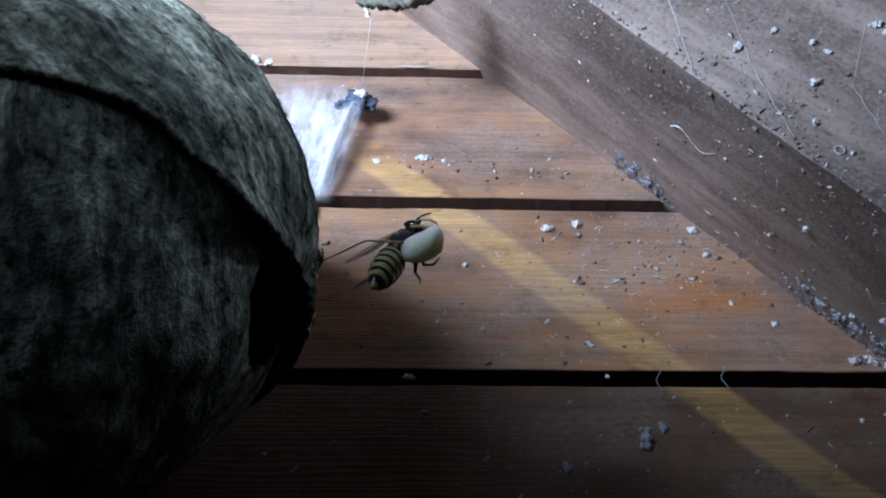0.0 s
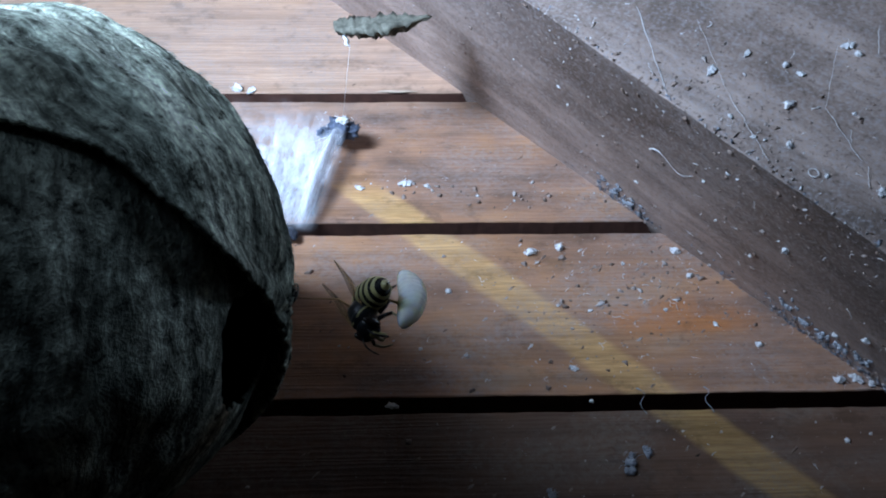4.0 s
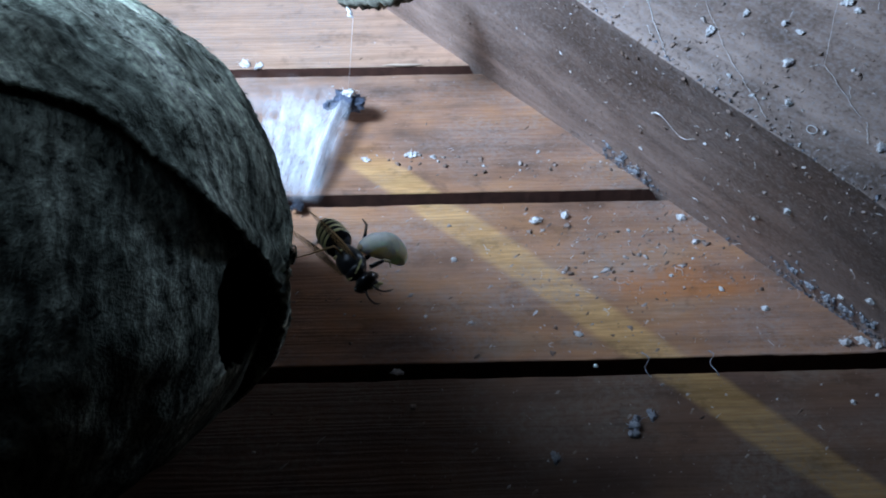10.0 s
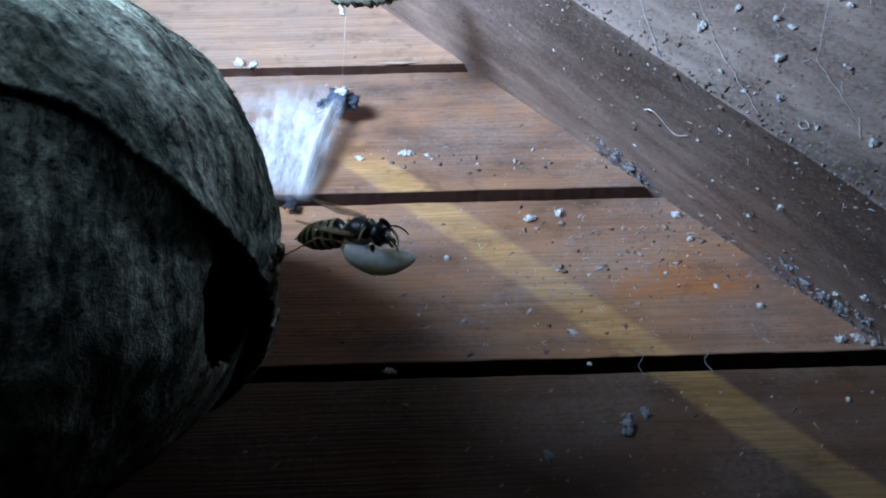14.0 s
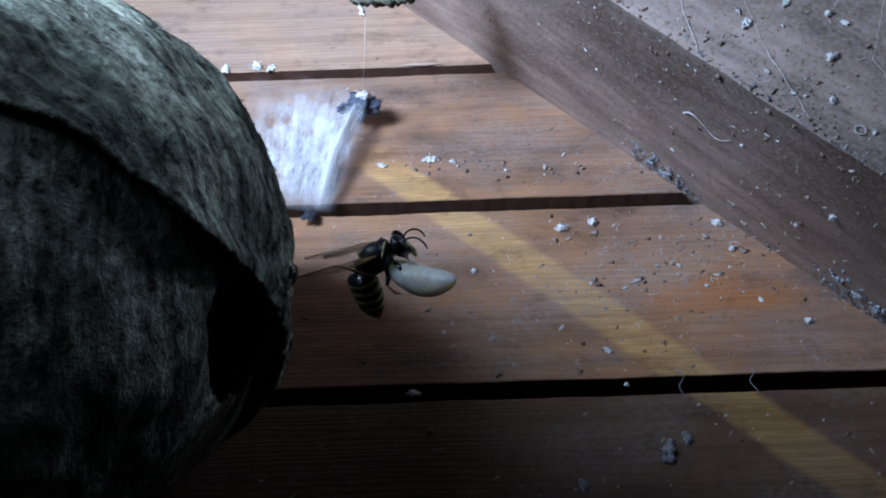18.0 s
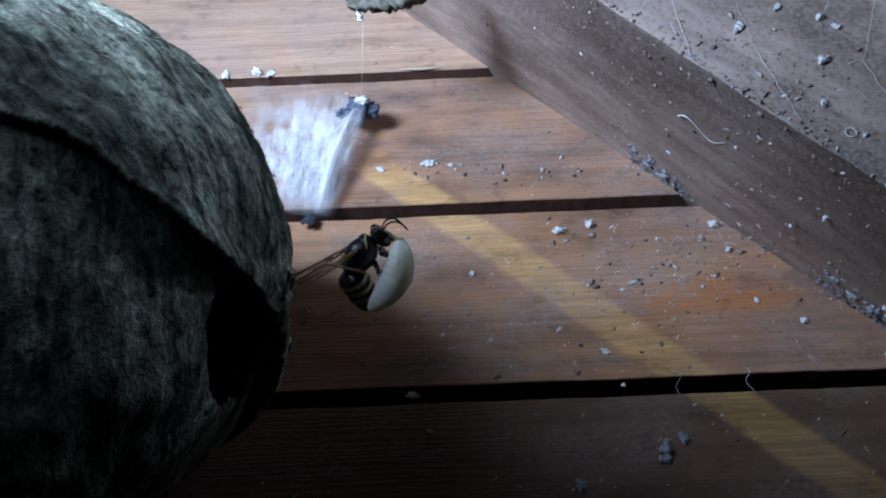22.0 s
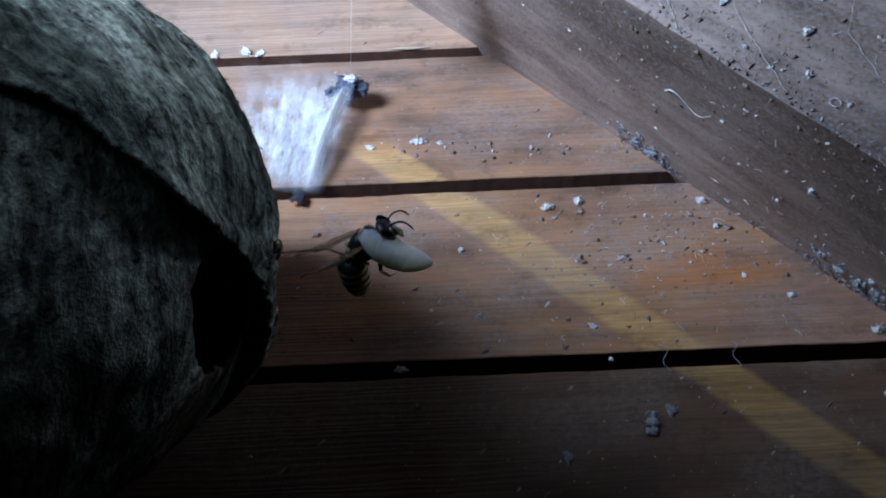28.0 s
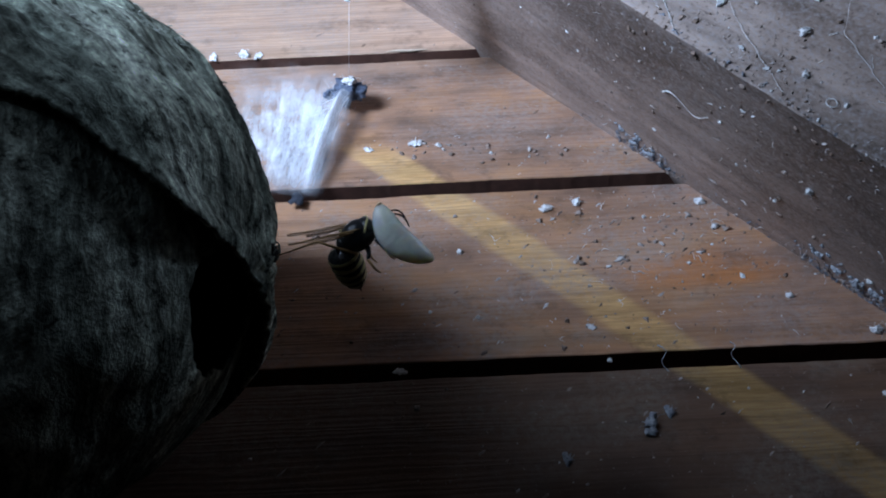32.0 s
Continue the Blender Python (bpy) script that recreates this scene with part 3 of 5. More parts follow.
    for _ in range(900):  # loose paper fibres that stand off the hood, most of them combed towards the tip
        az, z = rng.uniform(-2.6, 0.9), rng.uniform(-0.22, 0.95)
        s = math.sqrt(1 - z * z)
        d = Vector((math.cos(az) * s, math.sin(az) * s, z))
        if z < rim(az) + 0.03:
            continue
        p = d * (hood(d) - 0.012)
        p.z *= NEST_Z
        comb = (FLOW - d * FLOW.dot(d)).normalized() * rng.uniform(0.03, 0.16)
        q = p + comb + d * rng.uniform(0.008, 0.05) + Vector((rng.uniform(-1, 1), rng.uniform(-1, 1), rng.uniform(-1, 1))) * 0.02
        w = rng.uniform(0.003, 0.008)
        tube(bm, [p, p.lerp(q, 0.55) + d * 0.012, q], [w, w * 0.8, w * 0.3], 4)
    tagged(part("paper_fuzz", bm, PAPER_FUZZ, root), "loose grey paper fibres", kind="stuff")
    # the gripped spot: a small torn hole, its shade a near-black blob, with fibre loops
    grip = Vector((2.83, 0.06, -0.10))
    bm = bmesh.new()
    blob(bm, grip, (0.05, 0.10, 0.09), 14, 10, lambda d: 1 + 0.35 * n3(d * 2.3))
    part("torn_spot", bm, HOLLOW_BLACK, root, "near-black blob for the shade of a small torn hole in the hood's edge")
    for k in range(3):
        bm = bmesh.new()
        ring = [grip + Vector((0.03 + 0.03 * math.sin(a), math.cos(a) * (0.07 + 0.02 * k), math.sin(a) * 0.05 - 0.03 + 0.035 * k)) for a in (i * 0.45 for i in range(11))]
        tube(bm, ring, [0.008] * 11, 5)
        part("fibre_loop", bm, PAPER_FUZZ, root)
    bm = bmesh.new()
    tube(bm, [(0, 1.9, 0.6), (0.1, 2.6, 0.9), (0.1, 3.3, 1.2), (0.1, 3.62, 1.3)], [0.9, 0.6, 0.55, 1.0], 20)
    part("stalk", bm, PAPER_IN, root)
    return root


build_wall()
build_room()
build_rafter()
build_nest()


# ---- the wasps and the larva ----
HIP, FEMUR, SHIN = (0.108, -0.097, -0.097), 0.475, 0.71


def build_wasp(label):
    """A worker wasp: its waist at the origin, head along +x, back along +z."""
    root = tagged(new("wasp"), label, "wasp", "wasps at the nest")
    bm = bmesh.new()
    blob(bm, (0.19, 0, 0.02), (0.19, 0.135, 0.145), shape=lambda d: 1 - 0.12 * max(0, -d.x) * max(0, d.z) * 2 + 0.03 * noise.noise(d * 4))
    blob(bm, (0.31, 0, 0.055), (0.07, 0.118, 0.09))
    blob(bm, (0.045, 0, 0.01), (0.06, 0.08, 0.085))
    tube(bm, [(0.03, 0, 0), (-0.005, 0, -0.005), (-0.04, 0, 0)], [0.035, 0.02, 0.045], 10)
    thorax = part("thorax", bm, HAIRY, root)
    for s in (-1, 1):  # pale collar stripe, wing plate and rear spots
        bm = bmesh.new()
        tube(bm, [(0.36, s * 0.03, 0.125), (0.34, s * 0.075, 0.115), (0.30, s * 0.112, 0.075), (0.27, s * 0.128, 0.045)], [0.006, 0.012, 0.012, 0.007], 6)
        part("collar_stripe", bm, YELLOW, thorax, "thin yellow collar stripe")
        bm = bmesh.new()
        blob(bm, (0.085, s * 0.045, 0.125), (0.016, 0.03, 0.012), 8, 6)
        part("back_spot", bm, YELLOW, thorax, "small yellow spot")
    bm = bmesh.new()
    blob(bm, (0.435, 0, -0.01), (0.072, 0.122, 0.118), shape=lambda d: 1 - 0.18 * max(0, -d.z) * abs(d.y))
    blob(bm, (0.485, 0, -0.05), (0.035, 0.06, 0.075))
    head = part("head", bm, HAIRY, root)
    bm = bmesh.new()
    blob(bm, (0.507, 0, -0.055), (0.02, 0.042, 0.055), 12, 8)
    part("face_plate", bm, YELLOW, head, "yellow face plate")
    for s in (-1, 1):
        bm = bmesh.new()
        blob(bm, (0.452, s * 0.095, 0.012), (0.052, 0.036, 0.092), 14, 10)
        part("eye", bm, EYE, head, "glossy dark compound eye")
        bm = bmesh.new()
        blob(bm, (0.505, s * 0.028, -0.125), (0.022, 0.02, 0.05), 8, 6)
        part("mandible", bm, YELLOW, head)
        bm = bmesh.new()
        pts = [(0.50, s * 0.035, 0.03), (0.55, s * 0.055, 0.045)]
        for i in range(1, 8):
            a = i / 7
            pts.append((0.55 + 0.10 * math.sin(1.9 * a), s * (0.055 + 0.05 * a), 0.045 - 0.17 * a * a))
        tube(bm, pts, [0.009, 0.009] + [0.009] * 6 + [0.006], 8)
        part("antenna", bm, BLACK, head)
    # abdomen: six plates that overlap like tiles, each black with a yellow hind rim
    abdomen = new("abdomen")
    abdomen.parent = root
    edges = [0.02, 0.105, 0.195, 0.28, 0.36, 0.435, 0.53]

    def girth(x):
        front = min(1.0, max(0.0, (x - 0.01) / 0.085))
        rear = max(0.0, (x - 0.20) / 0.335)
        return 0.138 * math.sqrt(front * (2 - front)) * max(0.05, 1 - rear ** 2.6)

    for k in range(6):
        a, b = edges[k], edges[k + 1]
        bm = bmesh.new()
        rings = []
        cuts = [a - 0.012, a + 0.3 * (b - a), a + 0.5 * (b - a), a + 0.58 * (b - a), b - 0.006, b]
        for i, x in enumerate(cuts):
            r = girth(max(x, 0.011)) + (0.006 if i == 4 else 0.003 if i == 3 else 0.0) - (0.006 if i == 0 else 0.0)
            ring = []
            for j in range(24):
                an = 2 * math.pi * j / 24
                wave = 0.014 * math.cos(3 * an + 1.57) if i in (2, 3) and 0 < k < 5 else 0.0
                ring.append(bm.verts.new(Vector((-x + wave, math.cos(an) * r, math.sin(an) * r * 0.92)) * U))
            rings.append(ring)
        for i, (p, q) in enumerate(zip(rings, rings[1:])):
            for j in range(24):
                f = bm.faces.new((p[j], q[j], q[(j + 1) % 24], p[(j + 1) % 24]))
                f.material_index = 1 if i >= 3 or (i == 2 and 0 < k < 5) else 0
        bm.faces.new(rings[0])
        bm.faces.new(rings[-1][::-1])
        part("abdomen_plate", bm, (BLACK, BAND), abdomen, "black plate with a yellow rim")
    bm = bmesh.new()
    tube(bm, [(-0.52, 0, 0), (-0.545, 0, -0.004), (-0.565, 0, -0.012)], [0.014, 0.006, 0.001], 6)
    part("sting", bm, BLACK, abdomen)
    # wings, folded lengthwise and held back over the sides
    for s in (-1, 1):
        for fore in (True, False):
            bm = bmesh.new()
            length, wide = (0.64, 0.066) if fore else (0.42, 0.05)
            ang, lift = radians(3) * s, radians(17 if fore else 13)
            dx = Vector((-math.cos(ang) * math.cos(lift), math.sin(ang) * math.cos(lift), math.sin(lift)))
            dy = Vector((-math.sin(ang), -math.cos(ang), 0)) * s
            base = Vector((0.25 if fore else 0.19, s * 0.115, 0.09))
            rows = []
            for i in range(15):
                a = i / 14
                half = wide * (0.12 + 0.88 * math.sin(math.pi * min(1, 0.04 + a * 0.90) ** 0.8))
                row = []
                for j in range(5):
                    q = base + dx * length * a + dy * half * (j / 4 - 0.35) + Vector((0, 0, 0.012 * math.sin(j * 1.57 + a * 7) + 0.03 * a * a))
                    row.append(bm.verts.new(q * U))
                rows.append(row)
            for p, q in zip(rows, rows[1:]):
                for j in range(4):
                    bm.faces.new((p[j], p[j + 1], q[j + 1], q[j]))
            wing = part("wing", bm, WING, root, "narrow folded amber wing")
            thick = wing.modifiers.new("thickness", "SOLIDIFY")
            thick.thickness = 0.004 * U
            bm = bmesh.new()
            for off, r in ((-0.35, 0.005), (0.05, 0.002), (0.38, 0.002)):
                pts = []
                for i in range(9):
                    a = i / 8 * (1.0 if off < 0 else 0.8)
                    half = wide * (0.12 + 0.88 * math.sin(math.pi * min(1, 0.04 + a * 0.90) ** 0.8))
                    pts.append(base + dx * length * a + dy * half * off + Vector((0, 0, 0.008 + 0.03 * a * a)))
                tube(bm, pts, [r * (1 - 0.5 * i / 8) for i in range(9)], 5)
            part("vein", bm, AMBER, wing)
    # five legs that hold the prey or trail, and one hind leg that grips the nest
    plans = [("foreleg", (0.33, 1, -0.09), [(0.02, 0.07, -0.03), (0.03, 0.12, -0.08), (0.04, 0.11, -0.17), (0.05, 0.07, -0.21), (0.06, 0.04, -0.23)]),
             ("middle_leg", (0.23, 1, -0.11), [(-0.02, 0.07, -0.03), (-0.05, 0.14, -0.05), (-0.04, 0.14, -0.16), (-0.03, 0.10, -0.21), (-0.02, 0.07, -0.24)]),
             ("hind_leg", (0.12, 1, -0.10), [(-0.03, 0.07, -0.04), (-0.08, 0.14, -0.04), (-0.18, 0.16, -0.14), (-0.25, 0.14, -0.18), (-0.29, 0.13, -0.20)])]
    for name, at, steps in plans:
        for s in (-1, 1):
            if name == "hind_leg" and s == -1:
                continue
            start = Vector((at[0], s * 0.075, at[2]))
            pts = [start] + [start + Vector((p[0], s * p[1], p[2])) for p in steps]
            bm = bmesh.new()
            tube(bm, pts[:3], [0.026, 0.022, 0.016], 8)
            leg = part(name, bm, BLACK, root, "jointed leg, dark above and amber below")
            bm = bmesh.new()
            tube(bm, pts[2:], [0.016, 0.013, 0.009, 0.006], 8)
            part("shin", bm, PALE_LEG if name == "foreleg" else AMBER if name == "middle_leg" else DARK_SHIN, leg)
    bm = bmesh.new()
    tube(bm, [(-0.03, 0, 0), (0.1, 0, 0.0), (FEMUR * 0.6, 0, 0.0), (FEMUR, 0, 0)], [0.018, 0.017, 0.013, 0.011], 8)
    grip = part("hind_leg", bm, AMBER, root, "long hind leg stretched out to its foothold")
    grip.location = Vector(HIP) * U
    bm = bmesh.new()
    tube(bm, [(0, 0, 0), (SHIN * 0.3, 0, 0), (SHIN * 0.52, 0, 0), (SHIN * 0.58, 0, 0.004), (SHIN * 0.8, 0, 0), (SHIN, 0, -0.004)], [0.011, 0.010, 0.009, 0.007, 0.006, 0.008], 8)
    shin = part("shin", bm, AMBER, grip)
    shin.location = (FEMUR * U, 0, 0)
    for o in root.children_recursive:  # full size: the abdomen is the stouter part
        if o.type == "MESH" and o not in (grip, shin):
            o.data.transform(Matrix.Scale(1.2 if o.parent == abdomen else 1.1, 4))
    return root, abdomen, grip, shin


def build_larva():
    """A plump pale grub, bent in its xz plane, in ringed segments."""
    root = tagged(new("wasp_larva"), "plump creamy-white ringed wasp larva held by the wasp", "larva")
    bm = bmesh.new()
    rings, n = [], 104
    for i in range(n + 1):
        a = 0.5 - 0.5 * math.cos(math.pi * (0.02 + 0.96 * i / n))
        r = 0.138 * (1 - abs(2 * a - 1) ** 3.5) ** 0.5 * (0.80 + 0.34 * math.sin(math.pi * min(1.0, a * 0.85 + 0.12)) - 0.10 * a)
        r *= 0.975 + 0.04 * abs(math.sin(math.pi * (a + 0.012 * math.sin(a * 19)) * 12)) ** 0.7
        bow = 0.10 * (1 - (2 * a - 1) ** 2)
        ring = []
        for j in range(24):
            an = 2 * math.pi * j / 24
            fold = 1 + 0.025 * math.sin(3 * an + a * 9) + 0.03 * noise.noise((math.cos(an) * 3, math.sin(an) * 3, a * 16))
            ring.append(bm.verts.new(Vector(((a - 0.5) * 0.78, math.cos(an) * r * fold, math.sin(an) * r * fold + bow - 0.05)) * U))
        rings.append(ring)
    for p, q in zip(rings, rings[1:]):
        for j in range(24):
            bm.faces.new((p[j], q[j], q[(j + 1) % 24], p[(j + 1) % 24]))
    bm.faces.new(rings[0])
    bm.faces.new(rings[-1][::-1])
    part("body", bm, LARVA, root)
    bm = bmesh.new()
    blob(bm, (-0.377, 0, -0.07), (0.025, 0.04, 0.04), 12, 8)
    part("head_capsule", bm, plain("larva_head", (0.5, 0.38, 0.22), 0.4), root, "small tan head capsule")
    return root


feeding_wasp, feeding_abdomen, gripping_leg, gripping_shin = build_wasp("black and yellow wasp hanging from the nest by one hind leg")
leaving_wasp, leaving_abdomen, free_leg, free_shin = build_wasp("dark wasp that crawls out of the entrance hole and leaves")
free_leg.rotation_euler = (0, radians(12), radians(-145))  # a hind leg at rest, trailed back
free_shin.rotation_euler = (0, radians(38), radians(-18))
larva = build_larva()


# ---- silk, fluff and dust on the boards and the rafter ----
RAFT_C, RAFT_F = Vector((-1.549, 0.05, 1.907)), Vector((-2.835, -4.0, 0.893))
RAFT_CD, RAFT_FD, RAFT_X = Vector((2.869, 0, -3.648)), Vector((2.57, 0, -3.86)), Vector((0.72, -0.37, 0.58))
FRONT_N = RAFT_X.cross(RAFT_FD).normalized()
SIDE_N = RAFT_CD.cross(RAFT_F - RAFT_C).normalized()
FRONT_N = FRONT_N if FRONT_N.y < 0 else -FRONT_N
SIDE_N = SIDE_N if SIDE_N.x < 0 else -SIDE_N


def on_front(k, m):
    return RAFT_F + RAFT_FD * k + RAFT_X * m


def on_side(k, m):
    return (RAFT_C + RAFT_CD * k).lerp(RAFT_F + RAFT_FD * k, m)


def squiggle(rng, start, heading, length, curl, n=6):
    pts, p, d = [Vector(start)], Vector(start), Vector(heading).normalized()
    for _ in range(n):
        d = (d + Vector((rng.uniform(-1, 1), rng.uniform(-1, 1), rng.uniform(-0.5, 0.5))) * curl).normalized()
        p = p + d * length / n
        p.z = max(p.z, 0.004)
        pts.append(p.copy())
    return pts


def fluff_mesh(name, seed, size, arms, long=1.0, lumpy=0.9):
    """A fuzzy crumb of dusty silk that lies on a surface, its base at z 0: a clump of ragged lumps with loose curled fibres."""
    rng = random.Random(seed)
    size *= 1.4
    bm = bmesh.new()
    for i in range(9):
        o = Vector((seed * 3.7 + i, 1, i * 2.3))
        a, far = rng.uniform(0, 6.28), (0.0 if i == 0 else rng.uniform(0.10, 0.26)) * size
        half = size * (0.17 if i == 0 else rng.uniform(0.05, 0.12))
        at = (math.cos(a) * far * long, math.sin(a) * far * 0.8, half * rng.uniform(0.6, 1.1))
        blob(bm, at, (half * rng.uniform(1.0, 1.4), half, half * rng.uniform(0.6, 0.95)), 16, 12, lambda d: max(0.3, 1 + 0.8 * lumpy * noise.noise(d * 2.0 + o) + 0.4 * lumpy * noise.noise(d * 5 + o)))
    for _ in range(arms + 3):
        a = rng.uniform(0, 6.28)
        start = Vector((math.cos(a) * 0.12 * size * long, math.sin(a) * 0.1 * size, rng.uniform(0.03, 0.2) * size))
        pts = squiggle(rng, start, (math.cos(a), math.sin(a), rng.uniform(-0.1, 0.5)), min(size, 0.34) * rng.uniform(0.2, 0.55), 1.1, 5)
        w = min(size, 0.3) * rng.uniform(0.007, 0.018)
        tube(bm, pts, [w, w, w * 0.9, w * 0.8, w * 0.6, w * 0.3], 4)
    for v in bm.verts:
        v.co.z = max(v.co.z, -0.02 * U)
    me = bpy.data.meshes.new(name)
    bm.to_mesh(me)
    bm.free()
    me.polygons.foreach_set("use_smooth", [True] * len(me.polygons))
    return me


def set_on(ob, at, normal, spin):
    """Lays ob with its z along the normal of the surface."""
    q = Vector(normal).to_track_quat("Z", "Y")
    ob.matrix_world = Matrix.Translation(W(*at)) @ q.to_matrix().to_4x4() @ pose(0, 0, 0, 0, 0, spin)


def build_fluff():
    kinds = [fluff_mesh("silk_crumb", 3 + i, 0.15, n, l, w) for i, (n, l, w) in enumerate(((9, 1.0, 1.2), (7, 1.9, 1.3), (12, 1.3, 1.4), (5, 0.9, 1.0)))]
    dark = [fluff_mesh("dust_crumb", 30 + i, 0.19, n, 1.6, 1.5) for i, n in enumerate((9, 12))]
    for me in kinds:
        me.materials.append(FLUFF)
    for me in dark:
        me.materials.append(FLUFF_DARK)

    def lay(me, at, normal, spin, scale, label, group):
        ob = tagged(new(me.name, me), label, "silk crumb", group)
        ob.scale = (scale,) * 3
        set_on(ob, at, normal, spin)
        ob.scale = (scale,) * 3

    # on the boards: x, z, size, kind
    wall = ((-2.14, -0.64, 1.35, 0), (-1.67, -0.53, 1.2, 2), (-3.5, -1.47, 0.8, 3), (1.06, -2.62, 0.85, 0), (1.83, -4.36, 0.65, 3), (-4.89, 0.97, 0.9, 1),
            (-4.12, 1.07, 1.3, 1), (-3.75, 1.0, 0.8, 0), (0.2, -0.63, 1.2, 0), (0.31, -1.19, 0.9, 2), (-1.76, -3.02, 0.8, 1), (-3.96, -2.62, 0.5, 3), (-4.38, -3.66, 1.0, 1),
            (-1.59, -3.62, 0.6, 3), (-1.36, -1.9, 0.45, 1), (-3.3, -2.75, 0.5, 2), (-0.2, -1.9, 0.5, 0), (-2.9, 0.75, 0.5, 3), (-0.7, -0.9, 0.5, 2), (-7.2, 3.8, 1.6, 2), (-7.75, 3.78, 1.3, 1), (-6.95, 3.76, 1.2, 1), (0.5, -2.2, 0.6, 1))
    rng = random.Random(5)
    for x, z, s, k in wall:
        lay(kinds[k], (x, 0.0, z), (0, -1, 0), rng.uniform(0, 360), s, "pale crumb of dusty silk stuck to the board wall", "silk crumbs on the boards")
    for x, z, s, k in ((2.05, -3.32, 1.3, 2), (2.3, -3.3, 1.2, 1), (2.5, -3.38, 0.9, 0)):
        lay(kinds[k], (x, 0.0, z), (0, -1, 0), 80 + 50 * k, s, "white tangle of silk over a board gap", "silk crumbs on the boards")
    for x, z, s, k in ((-1.22, -4.68, 1.35, 0), (-2.32, -5.14, 0.9, 1), (-0.95, -4.5, 0.9, 1)):
        lay(dark[k], (x, 0.0, z), (0, -1, 0), 70 + 40 * k, s, "grey clot of dust and silk on the lower board", "silk crumbs on the boards")
    # on the rafter's front: along, across, size, kind
    front = ((0.78, 0.67, 0.95, 1), (1.02, 0.86, 1.0, 0), (0.82, 1.15, 0.65, 1), (0.93, 1.3, 0.75, 3), (0.98, 1.31, 0.6, 1), (1.1, 0.42, 0.7, 2), (1.36, 0.58, 0.95, 0),
             (1.02, 1.98, 0.9, 1), (1.06, 1.95, 0.7, 2), (0.92, 0.3, 0.45, 1), (1.01, 0.25, 0.4, 1), (1.04, 0.3, 0.35, 0), (1.23, 0.36, 0.5, 2))
    for k, m, s, kind in front:
        lay(kinds[kind], on_front(k, m), FRONT_N, rng.uniform(0, 360), s, "pale crumb of dusty silk on the rafter's face", "silk crumbs on the rafter")
    side = ((0.84, 0.66, 0.45, 3), (1.14, 0.59, 0.9, 2), (0.95, 0.82, 0.4, 1), (1.41, 0.34, 1.0, 0), (0.86, 0.44, 0.4, 1), (0.99, 0.36, 0.5, 2), (0.22, 0.52, 0.35, 1), (0.5, 0.3, 0.4, 1), (-0.04, 0.57, 0.3, 3), (1.3, 0.2, 0.8, 0))
    for k, m, s, kind in side:
        lay(kinds[kind], on_side(k, m), SIDE_N, rng.uniform(0, 360), s, "small crumb of dusty silk on the rafter's side", "silk crumbs on the rafter")
    for k, m, s in ((0.31, 0.14, 1.0), (0.37, 0.10, 1.2), (0.43, 0.08, 1.3), (1.12, 0.16, 1.2), (1.18, 0.12, 1.4), (1.25, 0.12, 1.5), (1.32, 0.13, 1.5), (1.4, 0.14, 1.4), (0.47, 0.05, 0.9)):
        for step in (0.0, 0.022, -0.02):
            lay(dark[int(k * 50) % 2], on_side(k + step, m + abs(step) * rng.uniform(-1, 4)), SIDE_N, rng.uniform(0, 360), s * (0.62 if not step else rng.uniform(0.2, 0.5)), "grey clot of dust in the corner under the rafter", "dust clots under the rafter")

    # a curled white strand on the rafter's side and a small ring on its face
    bm = bmesh.new()
    pts = [on_side(0.62 + 0.18 * i / 8, 0.63 + 0.03 * math.sin(i * 0.9)) + SIDE_N * 0.03 for i in range(9)]
    tube(bm, [p for p in pts], [0.016, 0.010, 0.006, 0.005, 0.004, 0.005, 0.005, 0.004, 0.003], 6)
    ob = tagged(part("silk_strand", bm, FLUFF), "curled white silk strand on the rafter's side", "silk strand")
    ob.location = (0, 0, LIFT)
    bm = bmesh.new()
    c = on_front(1.2, 0.29) + FRONT_N * 0.03
    u, v = RAFT_FD.normalized(), RAFT_X.normalized()
    ring = [c + (u * math.cos(a) * 0.065 + v * math.sin(a) * 0.05) for a in (i * 2 * math.pi / 14 for i in range(15))]
    tube(bm, ring, [0.004 + 0.004 * ((i * 7) % 5) / 4 for i in range(15)], 6)
    ob = tagged(part("silk_ring", bm, FLUFF), "small white ring of silk on the rafter's face", "silk ring")
    ob.location = (0, 0, LIFT)
    # fine threads laid over the rafter's face
    for i, ((k0, m0), (k1, m1), r) in enumerate((((0.45, 0.86), (0.74, 0.05), 0.010), ((0.47, 0.82), (0.72, 0.1), 0.006), ((0.87, 0.53), (1.09, 0.1), 0.009), ((0.63, 1.18), (0.87, 0.53), 0.006),
                                                 ((1.1, 1.09), (1.27, 0.75), 0.008), ((1.29, 0.75), (1.33, 0.52), 0.014), ((0.62, 0.26), (0.66, 0.17), 0.016), ((1.0, 1.9), (1.1, 1.09), 0.006), ((1.05, 2.4), (1.1, 2.1), 0.05))):
        bm = bmesh.new()
        pts = [on_front(k0 + (k1 - k0) * j / 8, m0 + (m1 - m0) * j / 8 + 0.012 * math.sin(j * 2.1 + i)) + FRONT_N * 0.02 for j in range(9)]
        tube(bm, pts, [min(r, 0.01) * 0.3] * 9, 5)
        ob = tagged(part("silk_thread", bm, FLUFF), "fine pale silk thread laid over the rafter's face", "silk thread", "silk threads")
        ob.location = (0, 0, LIFT)
    # a pale sliver shaped as the highlight along a board's lower edge
    bm = bmesh.new()
    pts = [(-4.62 + 0.78 * j / 8, -0.012 - 0.012 * math.sin(math.pi * j / 8), 3.715 + 0.012 * math.sin(j * 1.1)) for j in range(9)]
